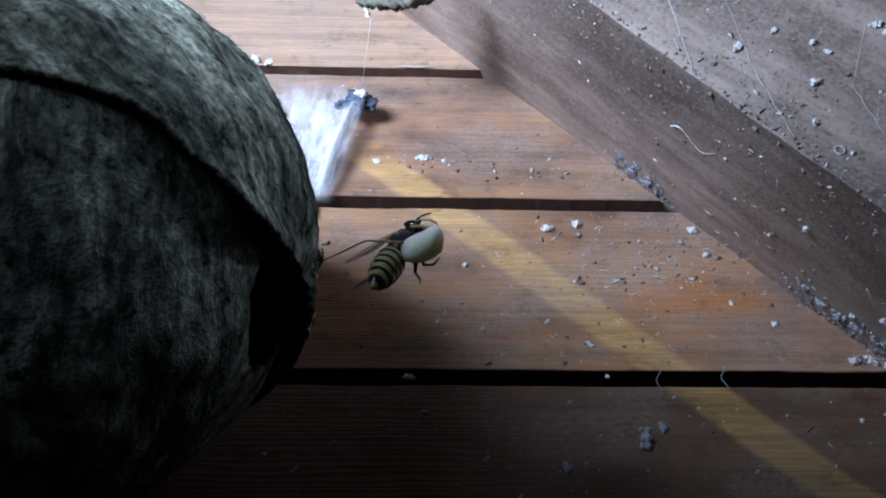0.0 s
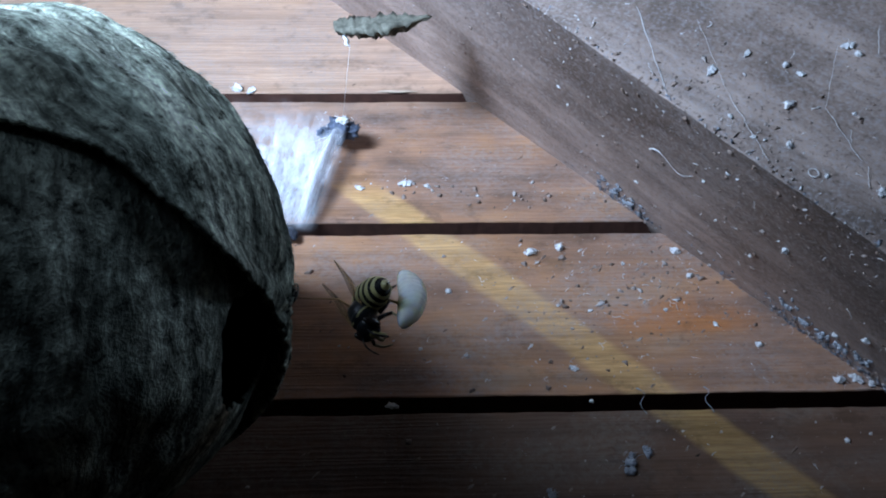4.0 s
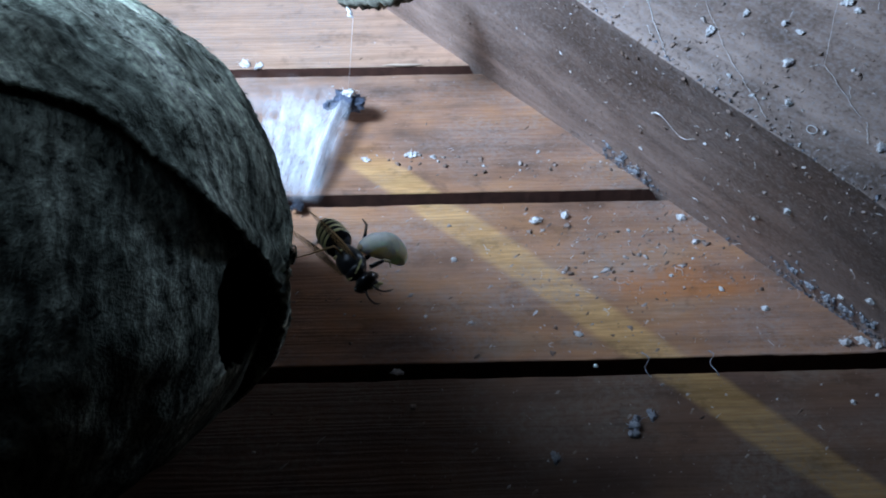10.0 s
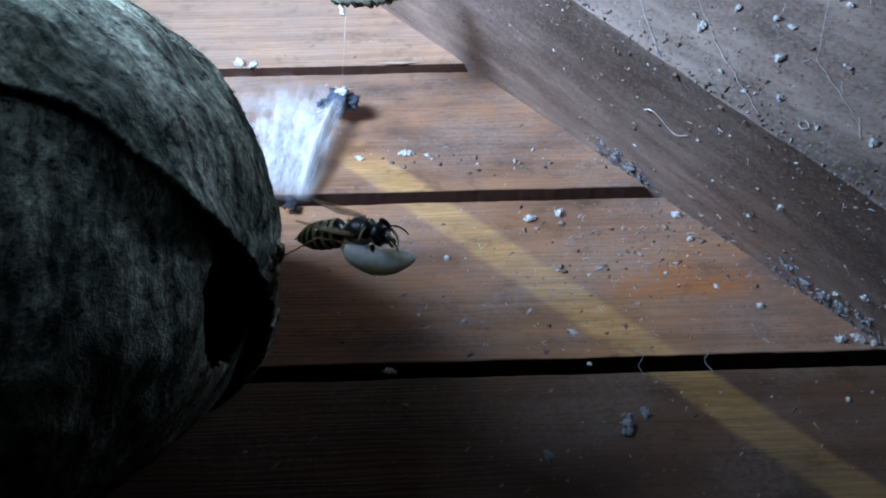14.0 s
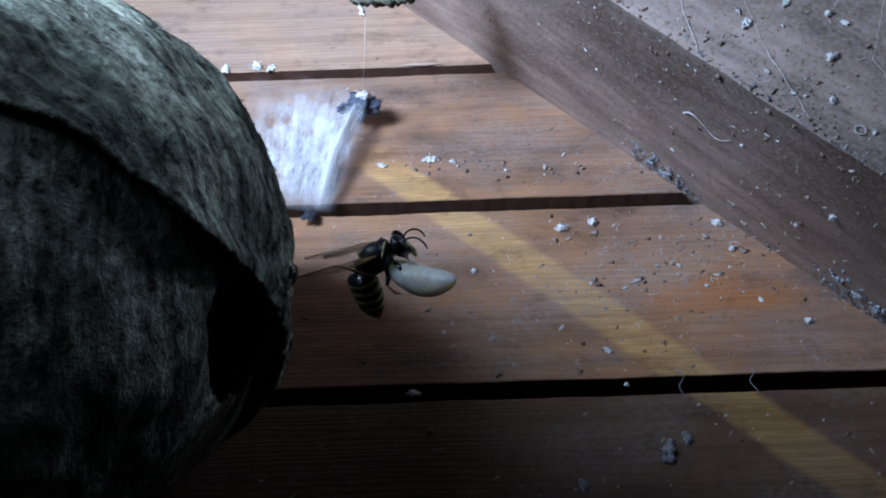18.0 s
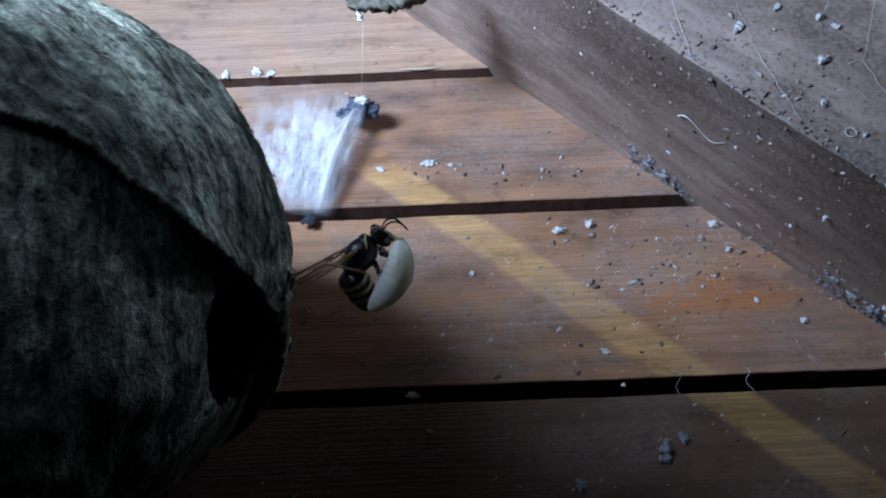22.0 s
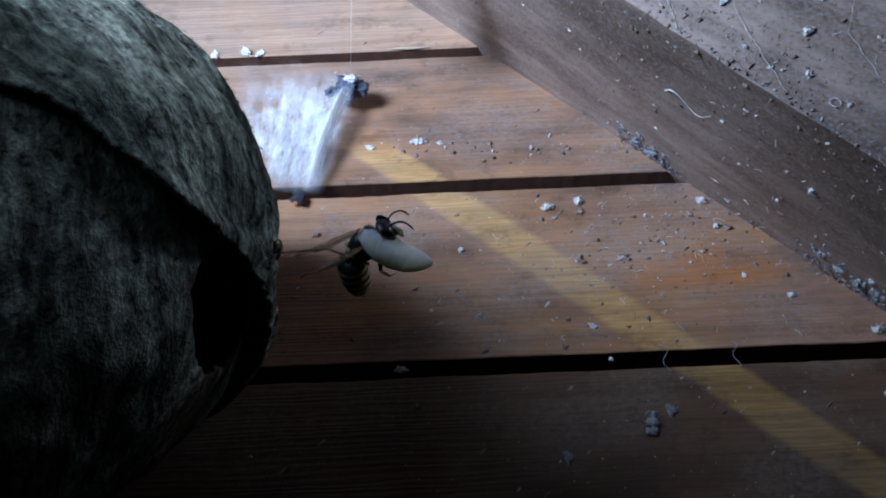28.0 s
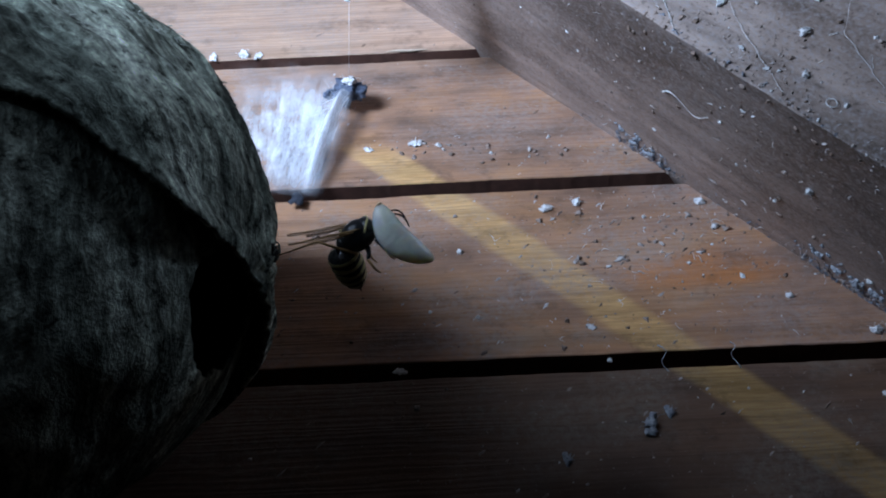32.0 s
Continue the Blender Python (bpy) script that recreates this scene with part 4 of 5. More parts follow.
    tube(bm, pts, [0.008, 0.018, 0.03, 0.036, 0.03, 0.034, 0.026, 0.016, 0.006], 7, squash=0.7)
    ob = tagged(part("splinter", bm, EDGE_GLINT), "pale sliver standing in for the highlight along a board's lower edge", "splinter")
    ob.location = (0, 0, LIFT)
    # threads that bridge the lower board gap
    for x, z0, z1 in ((-0.88, -3.4, -3.85), (0.05, -3.4, -3.85)):
        bm = bmesh.new()
        pts = [(x + 0.05 * math.sin(j * 1.3 + x), -0.02 - 0.05 * math.sin(math.pi * j / 6), z0 + (z1 - z0) * j / 6) for j in range(7)]
        tube(bm, pts, [0.01, 0.006, 0.005, 0.005, 0.005, 0.006, 0.009], 5)
        ob = tagged(part("silk_thread", bm, FLUFF_DARK), "grey silk thread bridging a gap between boards", "silk thread", "silk threads")
        ob.location = (0, 0, LIFT)


def build_cobweb():
    """The tuft, the dense white sheet below it and the torn paper scrap above."""
    root = tagged(new("cobweb"), "dense white cobweb sheet stretched from a dark tuft", "cobweb")
    root.location = (0, 0, LIFT)

    def web(name, a, b, c, d, mat, sag, n=26, label=""):
        """A sheet between the edge a-b and the edge d-c."""
        bm = bmesh.new()
        uvl = bm.loops.layers.uv.new("UVMap")
        a, b, c, d = map(Vector, (a, b, c, d))
        g = []
        for i in range(n + 1):
            row = []
            for j in range(n + 1):
                s, t = i / n, j / n
                p = a.lerp(b, s).lerp(d.lerp(c, s), t)
                p.y += sag * math.sin(math.pi * t) * math.sin(math.pi * s) + 0.10 * noise.noise((s * 5, t * 3, 2)) * math.sin(math.pi * s)
                row.append(bm.verts.new(p * U))
            g.append(row)
        for i in range(n):
            for j in range(n):
                f = bm.faces.new((g[i][j], g[i + 1][j], g[i + 1][j + 1], g[i][j + 1]))
                for loop, (s, t) in zip(f.loops, ((i, j), (i + 1, j), (i + 1, j + 1), (i, j + 1))):
                    loop[uvl].uv = (t / n, s / n)
        return part(name, bm, mat, root, label)

    web("web_sheet", (-4.95, -0.6, 2.5), (-5.55, -0.12, -0.35), (-7.0, -0.35, -0.2), (-7.3, -0.12, 3.0), SILK, 0.16)
    web("web_sheet", (-5.2, -0.5, 2.1), (-5.65, -0.14, -0.2), (-6.5, -0.25, -0.1), (-6.4, -0.3, 2.3), SILK, 0.25)
    web("web_veil", (-4.3, -0.05, 3.3), (-4.9, -0.05, 0.2), (-7.4, -0.2, 0.2), (-7.6, -0.06, 3.7), SILK_THIN, 0.05)
    rng = random.Random(9)
    web("web_fold", (-5.05, -0.62, 2.15), (-5.62, -0.15, -0.3), (-6.05, -0.2, -0.25), (-5.45, -0.5, 2.0), SILK_FOLD, -0.12, 26, "bright folded edge of the web")
    web("web_fold", (-5.12, -0.6, 2.1), (-5.7, -0.17, -0.3), (-5.98, -0.22, -0.25), (-5.38, -0.52, 2.05), SILK_FOLD, -0.2)
    for i in range(14):
        bm = bmesh.new()
        a = Vector((rng.uniform(-5.4, -5.1), rng.uniform(-0.5, -0.3), rng.uniform(1.7, 2.2)))
        b = Vector((rng.uniform(-7.2, -5.7), -0.08, rng.uniform(0.35, 2.9)))
        pts = [a.lerp(b, j / 6) + Vector((0, 0.08 * math.sin(math.pi * j / 6), -0.1 * math.sin(math.pi * j / 6))) for j in range(7)]
        tube(bm, pts, [0.002 + 0.0025 * rng.random()] * 7, 4)
        part("web_strand", bm, FLUFF, root)
    # dark clump added for the bluish shadow under the web's foot
    me = fluff_mesh("web_foot_shadow", 81, 0.36, 26, 0.9, 0.7)
    me.materials.append(FOOT_SHADOW)
    ob = new("web_foot_shadow", me)
    ob.parent = root
    ob.matrix_basis = Matrix.Translation(Vector((-5.95, -0.12, -0.30)) * U) @ Vector((0, -1, 0)).to_track_quat("Z", "Y").to_matrix().to_4x4() @ Matrix.Diagonal((0.8, 1.2, 0.5, 1))
    tagged(ob, "dark clump standing for the shadow at the web's foot")
    # tuft: dark clot with pale fibres, standing off the board on the web
    me = fluff_mesh("tuft", 77, 0.8, 24, 1.3, 1.1)
    me.materials.append(TUFT)
    ob = new("tuft", me)
    ob.parent = root
    ob.matrix_basis = Matrix.Translation(Vector((-5.22, -0.3, 2.03)) * U) @ Vector((0, -1, 0)).to_track_quat("Z", "Y").to_matrix().to_4x4()
    tagged(ob, "dark blue-grey tuft")
    me = fluff_mesh("tuft_fibre", 78, 0.24, 16, 1.2, 1.3)
    me.materials.append(FLUFF)
    ob = new("tuft_fibre", me)
    ob.parent = root
    ob.matrix_basis = Matrix.Translation(Vector((-5.16, -0.62, 2.0)) * U) @ Vector((0, -1, 0)).to_track_quat("Z", "Y").to_matrix().to_4x4()

    scrap = tagged(new("paper_scrap"), "torn twist of nest paper hanging on a silk thread", "paper scrap")
    scrap.location = (0, 0, LIFT)
    bm = bmesh.new()
    rings = []
    for i in range(49):
        s = i / 48
        c = Vector((-5.22 + 1.5 * s, -2.42 - 0.18 * s, 2.12 - 0.14 * math.sin(math.pi * s) + 0.08 * s))
        ring = []
        for j in range(14):
            a = 2 * math.pi * j / 14 + s * 3.5
            r = (0.10 + 0.11 * math.sin(math.pi * min(1, s + 0.12)) ** 0.7) * (1 - 0.75 * s ** 6) * (1 + 0.6 * noise.noise((s * 9, j * 0.9, 3)) + 0.5 * noise.noise((s * 26, j * 2.1, 7)) + 0.3 * math.cos(3 * a))
            ring.append(bm.verts.new((c + Vector((0.05 * math.cos(a), math.cos(a) * r * 0.6, math.sin(a) * r))) * U))
        rings.append(ring)
    for p, q in zip(rings, rings[1:]):
        for j in range(14):
            bm.faces.new((p[j], q[j], q[(j + 1) % 14], p[(j + 1) % 14]))
    bm.faces.new(rings[0])
    bm.faces.new(rings[-1][::-1])
    part("twist", bm, SCRAP, scrap)
    bm = bmesh.new()
    tube(bm, [(-5.1, -2.36, 2.05), (-5.08, -2.35, 1.95), (-5.04, -2.34, 1.86), (-5.06, -2.33, 1.79), (-5.0, -2.33, 1.74)], [0.03, 0.05, 0.045, 0.05, 0.02], 8, squash=0.6)
    part("white_tip", bm, FLUFF, scrap, "white silk tip")
    bm = bmesh.new()
    tube(bm, [(-5.0, -2.35, 1.7), (-5.1, -1.4, 1.85), (-5.2, -0.5, 2.0)], [0.004, 0.003, 0.004], 4)
    part("thread", bm, FLUFF, scrap)


def build_dust():
    """Fine specks of dust over the boards and the rafter."""
    rng = random.Random(41)
    for name, mat, count, label in (("dust", DUST, 8000, "scattered pale specks of dust on the boards and rafter"), ("grime", GRIME, 350, "scattered dark specks of grime on the boards and rafter")):
        verts, faces = [], []

        def speck(p, n, r):
            n = Vector(n)
            u = n.orthogonal().normalized()
            v = n.cross(u)
            k = len(verts)
            st = rng.uniform(0.5, 1.2) if rng.random() < 0.6 else rng.uniform(1.5, 4.0)
            a0 = rng.uniform(0, 6.28)
            for j in range(5):
                a = a0 + j * 1.2566
                q = (u * math.cos(a) * st + v * math.sin(a)) * r * rng.uniform(0.35, 1.3)
                verts.append(((p + q - n * 0.004) * U)[:])
            verts.append(((p + n * r * rng.uniform(0.5, 1.0)) * U)[:])
            for j in range(5):
                faces.append((k + j, k + (j + 1) % 5, k + 5))

        for _ in range(count):
            pick = rng.random()
            r = 0.006 + 0.024 * rng.random() ** 6
            if pick < 0.66:
                x, z = rng.uniform(-6.5, 3), rng.uniform(-6, 4.5)
                if rng.random() < 0.45:
                    x, z = rng.gauss(-0.3, 1.6), rng.gauss(-1.2, 1.3)
                if abs((z + 1.83) % 3.6 - 1.8) < 0.22:
                    continue
                speck(Vector((x, 0, z)), (0, -1, 0), r)
            elif pick < 0.86:
                k, m = rng.uniform(-1.2, 1.8), rng.random() ** 1.2
                speck(on_side(k, m * 0.95), SIDE_N, 0.005 + 0.014 * rng.random() ** 3)
            elif pick < 0.95:
                speck(on_front(rng.uniform(0.4, 1.7), 0.1 + abs(rng.gauss(0.0, 0.4))), FRONT_N, r * 0.55)
            elif pick < 0.98:
                speck(on_front(rng.uniform(-0.5, 1.8), 0.14 + 3 * rng.random() ** 1.3), FRONT_N, r * 0.55)
            else:  # thicker along the worn edge
                speck(on_side(rng.uniform(-0.6, 1.7), rng.uniform(0.8, 0.97)), SIDE_N, 0.008 + 0.02 * rng.random() ** 2)
        me = bpy.data.meshes.new(name)
        me.from_pydata(verts, [], faces)
        me.materials.append(mat)
        ob = new(name, me)
        ob.location = (0, 0, LIFT)
        tagged(ob, label, "dust", kind="stuff")


def build_debris():
    """Lumpy crumbs, frass and short curled fibres caught on the boards and along the rafter."""
    rng = random.Random(77)
    ball = bmesh.new()
    bmesh.ops.create_icosphere(ball, subdivisions=2, radius=1)
    dirs = [v.co.copy() for v in ball.verts]
    tris = [tuple(v.index for v in f.verts) for f in ball.faces]
    ball.free()
    heaps = {"crumbs": ([], []), "dark_crumbs": ([], []), "grey_clots": ([], [])}

    def crumb(p, n, r, heap="crumbs"):
        verts, faces = heaps[heap]
        n = Vector(n).normalized()
        u = n.orthogonal().normalized()
        v = n.cross(u)
        a = rng.uniform(0, 6.28)
        u, v = u * math.cos(a) + v * math.sin(a), v * math.cos(a) - u * math.sin(a)
        o = Vector((rng.uniform(0, 90), rng.uniform(0, 90), rng.uniform(0, 90)))
        sx, sy, sz = rng.uniform(0.8, 1.7), rng.uniform(0.6, 1.1), rng.uniform(0.5, 1.0)
        k = len(verts)
        for d in dirs:
            w = r * max(0.2, 1 + 1.2 * noise.noise(d * 1.8 + o) + 1.6 * noise.noise(d * 4.5 + o))
            q = p + u * d.x * w * sx + v * d.y * w * sy + n * (d.z * w * sz + 0.35 * r)
            verts.append((q * U)[:])
        faces.extend((a + k, b + k, c + k) for a, b, c in tris)

    def on_boards(x, z):
        return abs((z + 1.83) % 3.6 - 1.8) > 0.2

    for _ in range(170):  # over the boards, thickest on the middle one
        x, z = (rng.gauss(-0.9, 1.5), rng.gauss(-1.5, 1.2)) if rng.random() < 0.7 else (rng.uniform(-6, 2.5), rng.uniform(-5.5, 3.3))
        if on_boards(x, z):
            crumb(Vector((x, 0, z)), (0, -1, 0), 0.010 + 0.034 * rng.random() ** 3, "crumbs" if rng.random() < 0.8 else "dark_crumbs")
    for _ in range(26):  # small heaps of frass on the upper board
        x, z = rng.choice(((-3.6, 0.85), (-2.9, 0.75), (-4.3, 0.9), (-2.0, 0.6), (-1.2, 0.5)))
        crumb(Vector((x + rng.gauss(0, 0.25), 0, z + rng.gauss(0, 0.1))), (0, -1, 0), 0.014 + 0.024 * rng.random() ** 2, rng.choice(("crumbs", "dark_crumbs")))
    for k0, k1, count in ((0.27, 0.52, 380), (1.04, 1.5, 620), (0.05, 0.27, 14), (0.52, 1.04, 60)):  # caught where the rafter meets the boards
        for _ in range(count):
            m = abs(rng.gauss(0.03, 0.05))
            crumb(on_side(rng.uniform(k0, k1), m), SIDE_N, 0.005 + 0.017 * rng.random() ** 2.5, rng.choice(("grey_clots", "grey_clots", "grey_clots", "dark_crumbs", "crumbs")))
    for _ in range(130):  # on the worn edge and the rafter's faces
        crumb(on_side(rng.uniform(-0.4, 1.6), 0.98 - 0.85 * rng.random() ** 1.7), SIDE_N, 0.008 + 0.02 * rng.random() ** 2, rng.choice(("crumbs", "dark_crumbs")))
    for _ in range(160):  # a line of grit on the edge itself
        crumb(on_front(rng.uniform(0.2, 1.5), abs(rng.gauss(0.0, 0.05))), FRONT_N, 0.005 + 0.015 * rng.random() ** 2, rng.choice(("crumbs", "crumbs", "grey_clots")))
    for _ in range(120):
        crumb(on_front(rng.uniform(0.3, 1.6), 0.05 + 1.6 * rng.random() ** 1.6), FRONT_N, 0.008 + 0.022 * rng.random() ** 3, rng.choice(("crumbs", "crumbs", "crumbs", "dark_crumbs")))
    for name, mat, label in (("crumbs", DUST, "pale lumpy crumbs and frass on the boards and rafter"), ("dark_crumbs", CRUMB_DARK, "brown dusty crumbs on the boards and rafter"), ("grey_clots", GREY_CLOT, "blue-grey clotted dust where the rafter meets the boards")):
        me = bpy.data.meshes.new(name)
        me.from_pydata(heaps[name][0], [], heaps[name][1])
        me.materials.append(mat)
        me.polygons.foreach_set("use_smooth", [True] * len(me.polygons))
        ob = new(name, me)
        ob.location = (0, 0, LIFT)
        tagged(ob, label, "debris", kind="stuff")
    bm = bmesh.new()
    for _ in range(200):  # short curled fibres
        pick = rng.random()
        if pick < 0.5:
            x, z = rng.gauss(-0.6, 1.6), rng.gauss(-1.6, 1.3)
            if not on_boards(x, z):
                continue
            at, n = Vector((x, 0, z)), Vector((0, -1, 0))
        elif pick < 0.7:
            at, n = on_front(rng.uniform(0.3, 1.6), 0.05 + 1.8 * rng.random()), FRONT_N
        else:
            at, n = on_side(rng.uniform(0.2, 1.6), rng.choice((rng.uniform(0, 0.12), rng.uniform(0.1, 0.6), rng.uniform(0.6, 0.97)))), SIDE_N
        turn = n.to_track_quat("Z", "Y")
        pts = squiggle(rng, (0, 0, 0.006), (rng.uniform(-1, 1), rng.uniform(-1, 1), 0.2), 0.04 + 0.2 * rng.random() ** 2.2, 1.1, 6)
        w = rng.uniform(0.002, 0.006)
        tube(bm, [at + turn @ p for p in pts], [w, w, w, w * 0.9, w * 0.8, w * 0.7, w * 0.4], 4)
    ob = part("silk_fibres", bm, FLUFF)
    ob.location = (0, 0, LIFT)
    tagged(ob, "short curled white silk fibres on the boards and rafter", "debris", kind="stuff")


build_fluff()
build_cobweb()
build_dust()
build_debris()



# ---- what moves ----
# seconds, place (plan units), turn (degrees)
WASP_ROWS = [
    (0.00, -4.625, -3.717, -4.956, -39.5, -61.6, 17.8),
    (0.25, -4.691, -3.713, -4.953, 65.6, -48.0, -62.1),
    (0.50, -4.757, -3.710, -4.950, 103.4, -3.2, -66.2),
    (0.75, -4.644, -3.710, -4.959, 73.6, -45.4, -55.0),
    (1.00, -4.530, -3.711, -4.968, -12.8, -61.7, 17.4),
    (1.25, -4.650, -3.662, -5.005, 65.1, -47.7, -44.8),
    (1.50, -4.770, -3.613, -5.043, 96.4, -12.1, -56.5),
    (2.00, -4.723, -3.644, -5.013, 100.3, -6.3, -60.8),
    (2.25, -4.614, -3.671, -4.997, 50.4, -50.0, -51.5),
    (2.50, -4.505, -3.699, -4.980, -54.7, -51.5, 21.8),
    (2.75, -4.608, -3.701, -4.970, 43.9, -51.3, -48.0),
    (3.00, -4.710, -3.704, -4.961, 92.6, -10.9, -61.3),
    (3.25, -4.698, -3.646, -5.018, 93.0, 38.1, -62.5),
    (3.50, -4.686, -3.589, -5.075, 82.2, 87.0, -74.2),
    (4.50, -4.730, -3.688, -4.975, 96.2, 49.4, -47.7),
    (5.50, -4.774, -3.786, -4.874, 89.0, 12.3, -38.9),
    (6.00, -4.866, -3.755, -4.898, 100.7, 25.5, -23.2),
    (6.50, -4.916, -3.795, -4.851, 99.1, 32.5, -5.4),
    (7.00, -4.811, -3.769, -4.880, 98.9, 30.4, -26.1),
    (7.50, -4.706, -3.889, -4.767, 82.6, 30.3, -28.5),
    (8.00, -4.814, -3.885, -4.767, 95.7, 22.9, -35.2),
    (8.50, -4.715, -3.855, -4.801, 99.0, 27.3, -27.6),
    (9.00, -4.676, -3.786, -4.864, 99.2, 23.8, -25.4),
    (9.50, -4.720, -3.759, -4.881, 163.8, 32.0, 16.4),
    (10.00, -4.891, -3.726, -4.908, 167.8, 51.3, 27.8),
    (10.50, -4.776, -3.760, -4.874, 176.1, 28.8, 31.7),
    (11.00, -4.869, -3.750, -4.884, 174.2, 26.0, 27.3),
    (11.50, -4.857, -3.755, -4.875, 108.3, 19.6, -15.9),
    (12.00, -4.712, -3.767, -4.867, 90.5, 18.6, -17.4),
    (12.50, -4.674, -3.796, -4.834, 74.0, 18.6, -21.2),
    (13.00, -4.813, -3.861, -4.767, 70.2, 27.8, -42.1),
    (13.50, -4.738, -3.843, -4.789, 84.0, 35.5, -24.1),
    (14.00, -4.706, -3.823, -4.816, 87.7, 29.9, -28.1),
    (14.50, -4.816, -3.829, -4.796, 96.5, 25.4, -34.9),
    (16.50, -4.751, -3.708, -4.898, 81.3, 6.7, -49.6),
    (17.00, -4.874, -3.783, -4.825, 123.9, 59.2, -12.9),
    (17.50, -4.817, -3.857, -4.753, 118.8, 60.3, -5.7),
    (17.75, -4.788, -3.769, -4.841, 93.8, 25.5, -25.6),
    (18.00, -4.759, -3.680, -4.929, 82.6, -11.7, -29.1),
    (18.50, -4.670, -3.625, -4.985, 105.0, -2.8, -32.6),
    (19.00, -4.702, -3.635, -4.975, 70.4, -24.7, -27.3),
    (19.50, -4.787, -3.685, -4.924, 67.1, -17.2, -17.8),
    (20.00, -4.818, -3.686, -4.921, 78.0, -6.9, -30.6),
    (20.50, -4.819, -3.626, -4.982, 69.0, -22.2, -23.6),
    (21.00, -4.674, -3.641, -4.969, 114.9, 3.2, -59.4),
    (21.50, -4.798, -3.687, -4.920, 70.5, -24.4, -26.7),
    (22.00, -4.838, -3.701, -4.906, 74.5, -30.3, -35.4),
    (22.50, -4.741, -3.629, -4.977, 109.3, -1.2, -47.8),
    (23.00, -4.767, -3.538, -5.067, 74.8, -30.7, -35.9),
    (23.50, -4.694, -3.665, -4.937, 85.8, -1.6, -29.2),
    (24.00, -4.813, -3.714, -4.890, 78.6, -14.2, -33.6),
    (24.50, -4.749, -3.664, -4.944, 83.7, -14.6, -34.2),
    (24.75, -4.722, -3.626, -4.979, 36.1, -43.9, -22.3),
    (25.00, -4.695, -3.588, -5.014, -38.9, -49.0, 22.7),
    (25.25, -4.716, -3.582, -5.022, 22.3, -33.2, -5.5),
    (25.50, -4.738, -3.576, -5.030, 64.9, -7.0, -6.5),
    (27.50, -4.749, -3.618, -4.989, 91.3, -15.2, -29.6),
    (28.00, -4.685, -3.577, -5.033, 96.0, -11.3, -37.8),
    (28.50, -4.757, -3.644, -4.967, 97.0, -3.8, -60.3),
    (29.00, -4.764, -3.682, -4.930, 68.3, -21.0, -22.4),
    (29.50, -4.731, -3.646, -4.965, 65.7, -13.7, -13.9),
    (30.00, -4.686, -3.669, -4.942, 69.0, -22.5, -24.3),
    (30.50, -4.797, -3.661, -4.953, 66.2, -15.9, -16.5),
    (31.00, -4.760, -3.615, -4.994, 69.5, -23.7, -25.5),
    (31.50, -4.685, -3.650, -4.961, 107.2, 4.3, -28.4),
    (32.00, -4.759, -3.670, -4.939, 67.6, -19.2, -20.0),
]
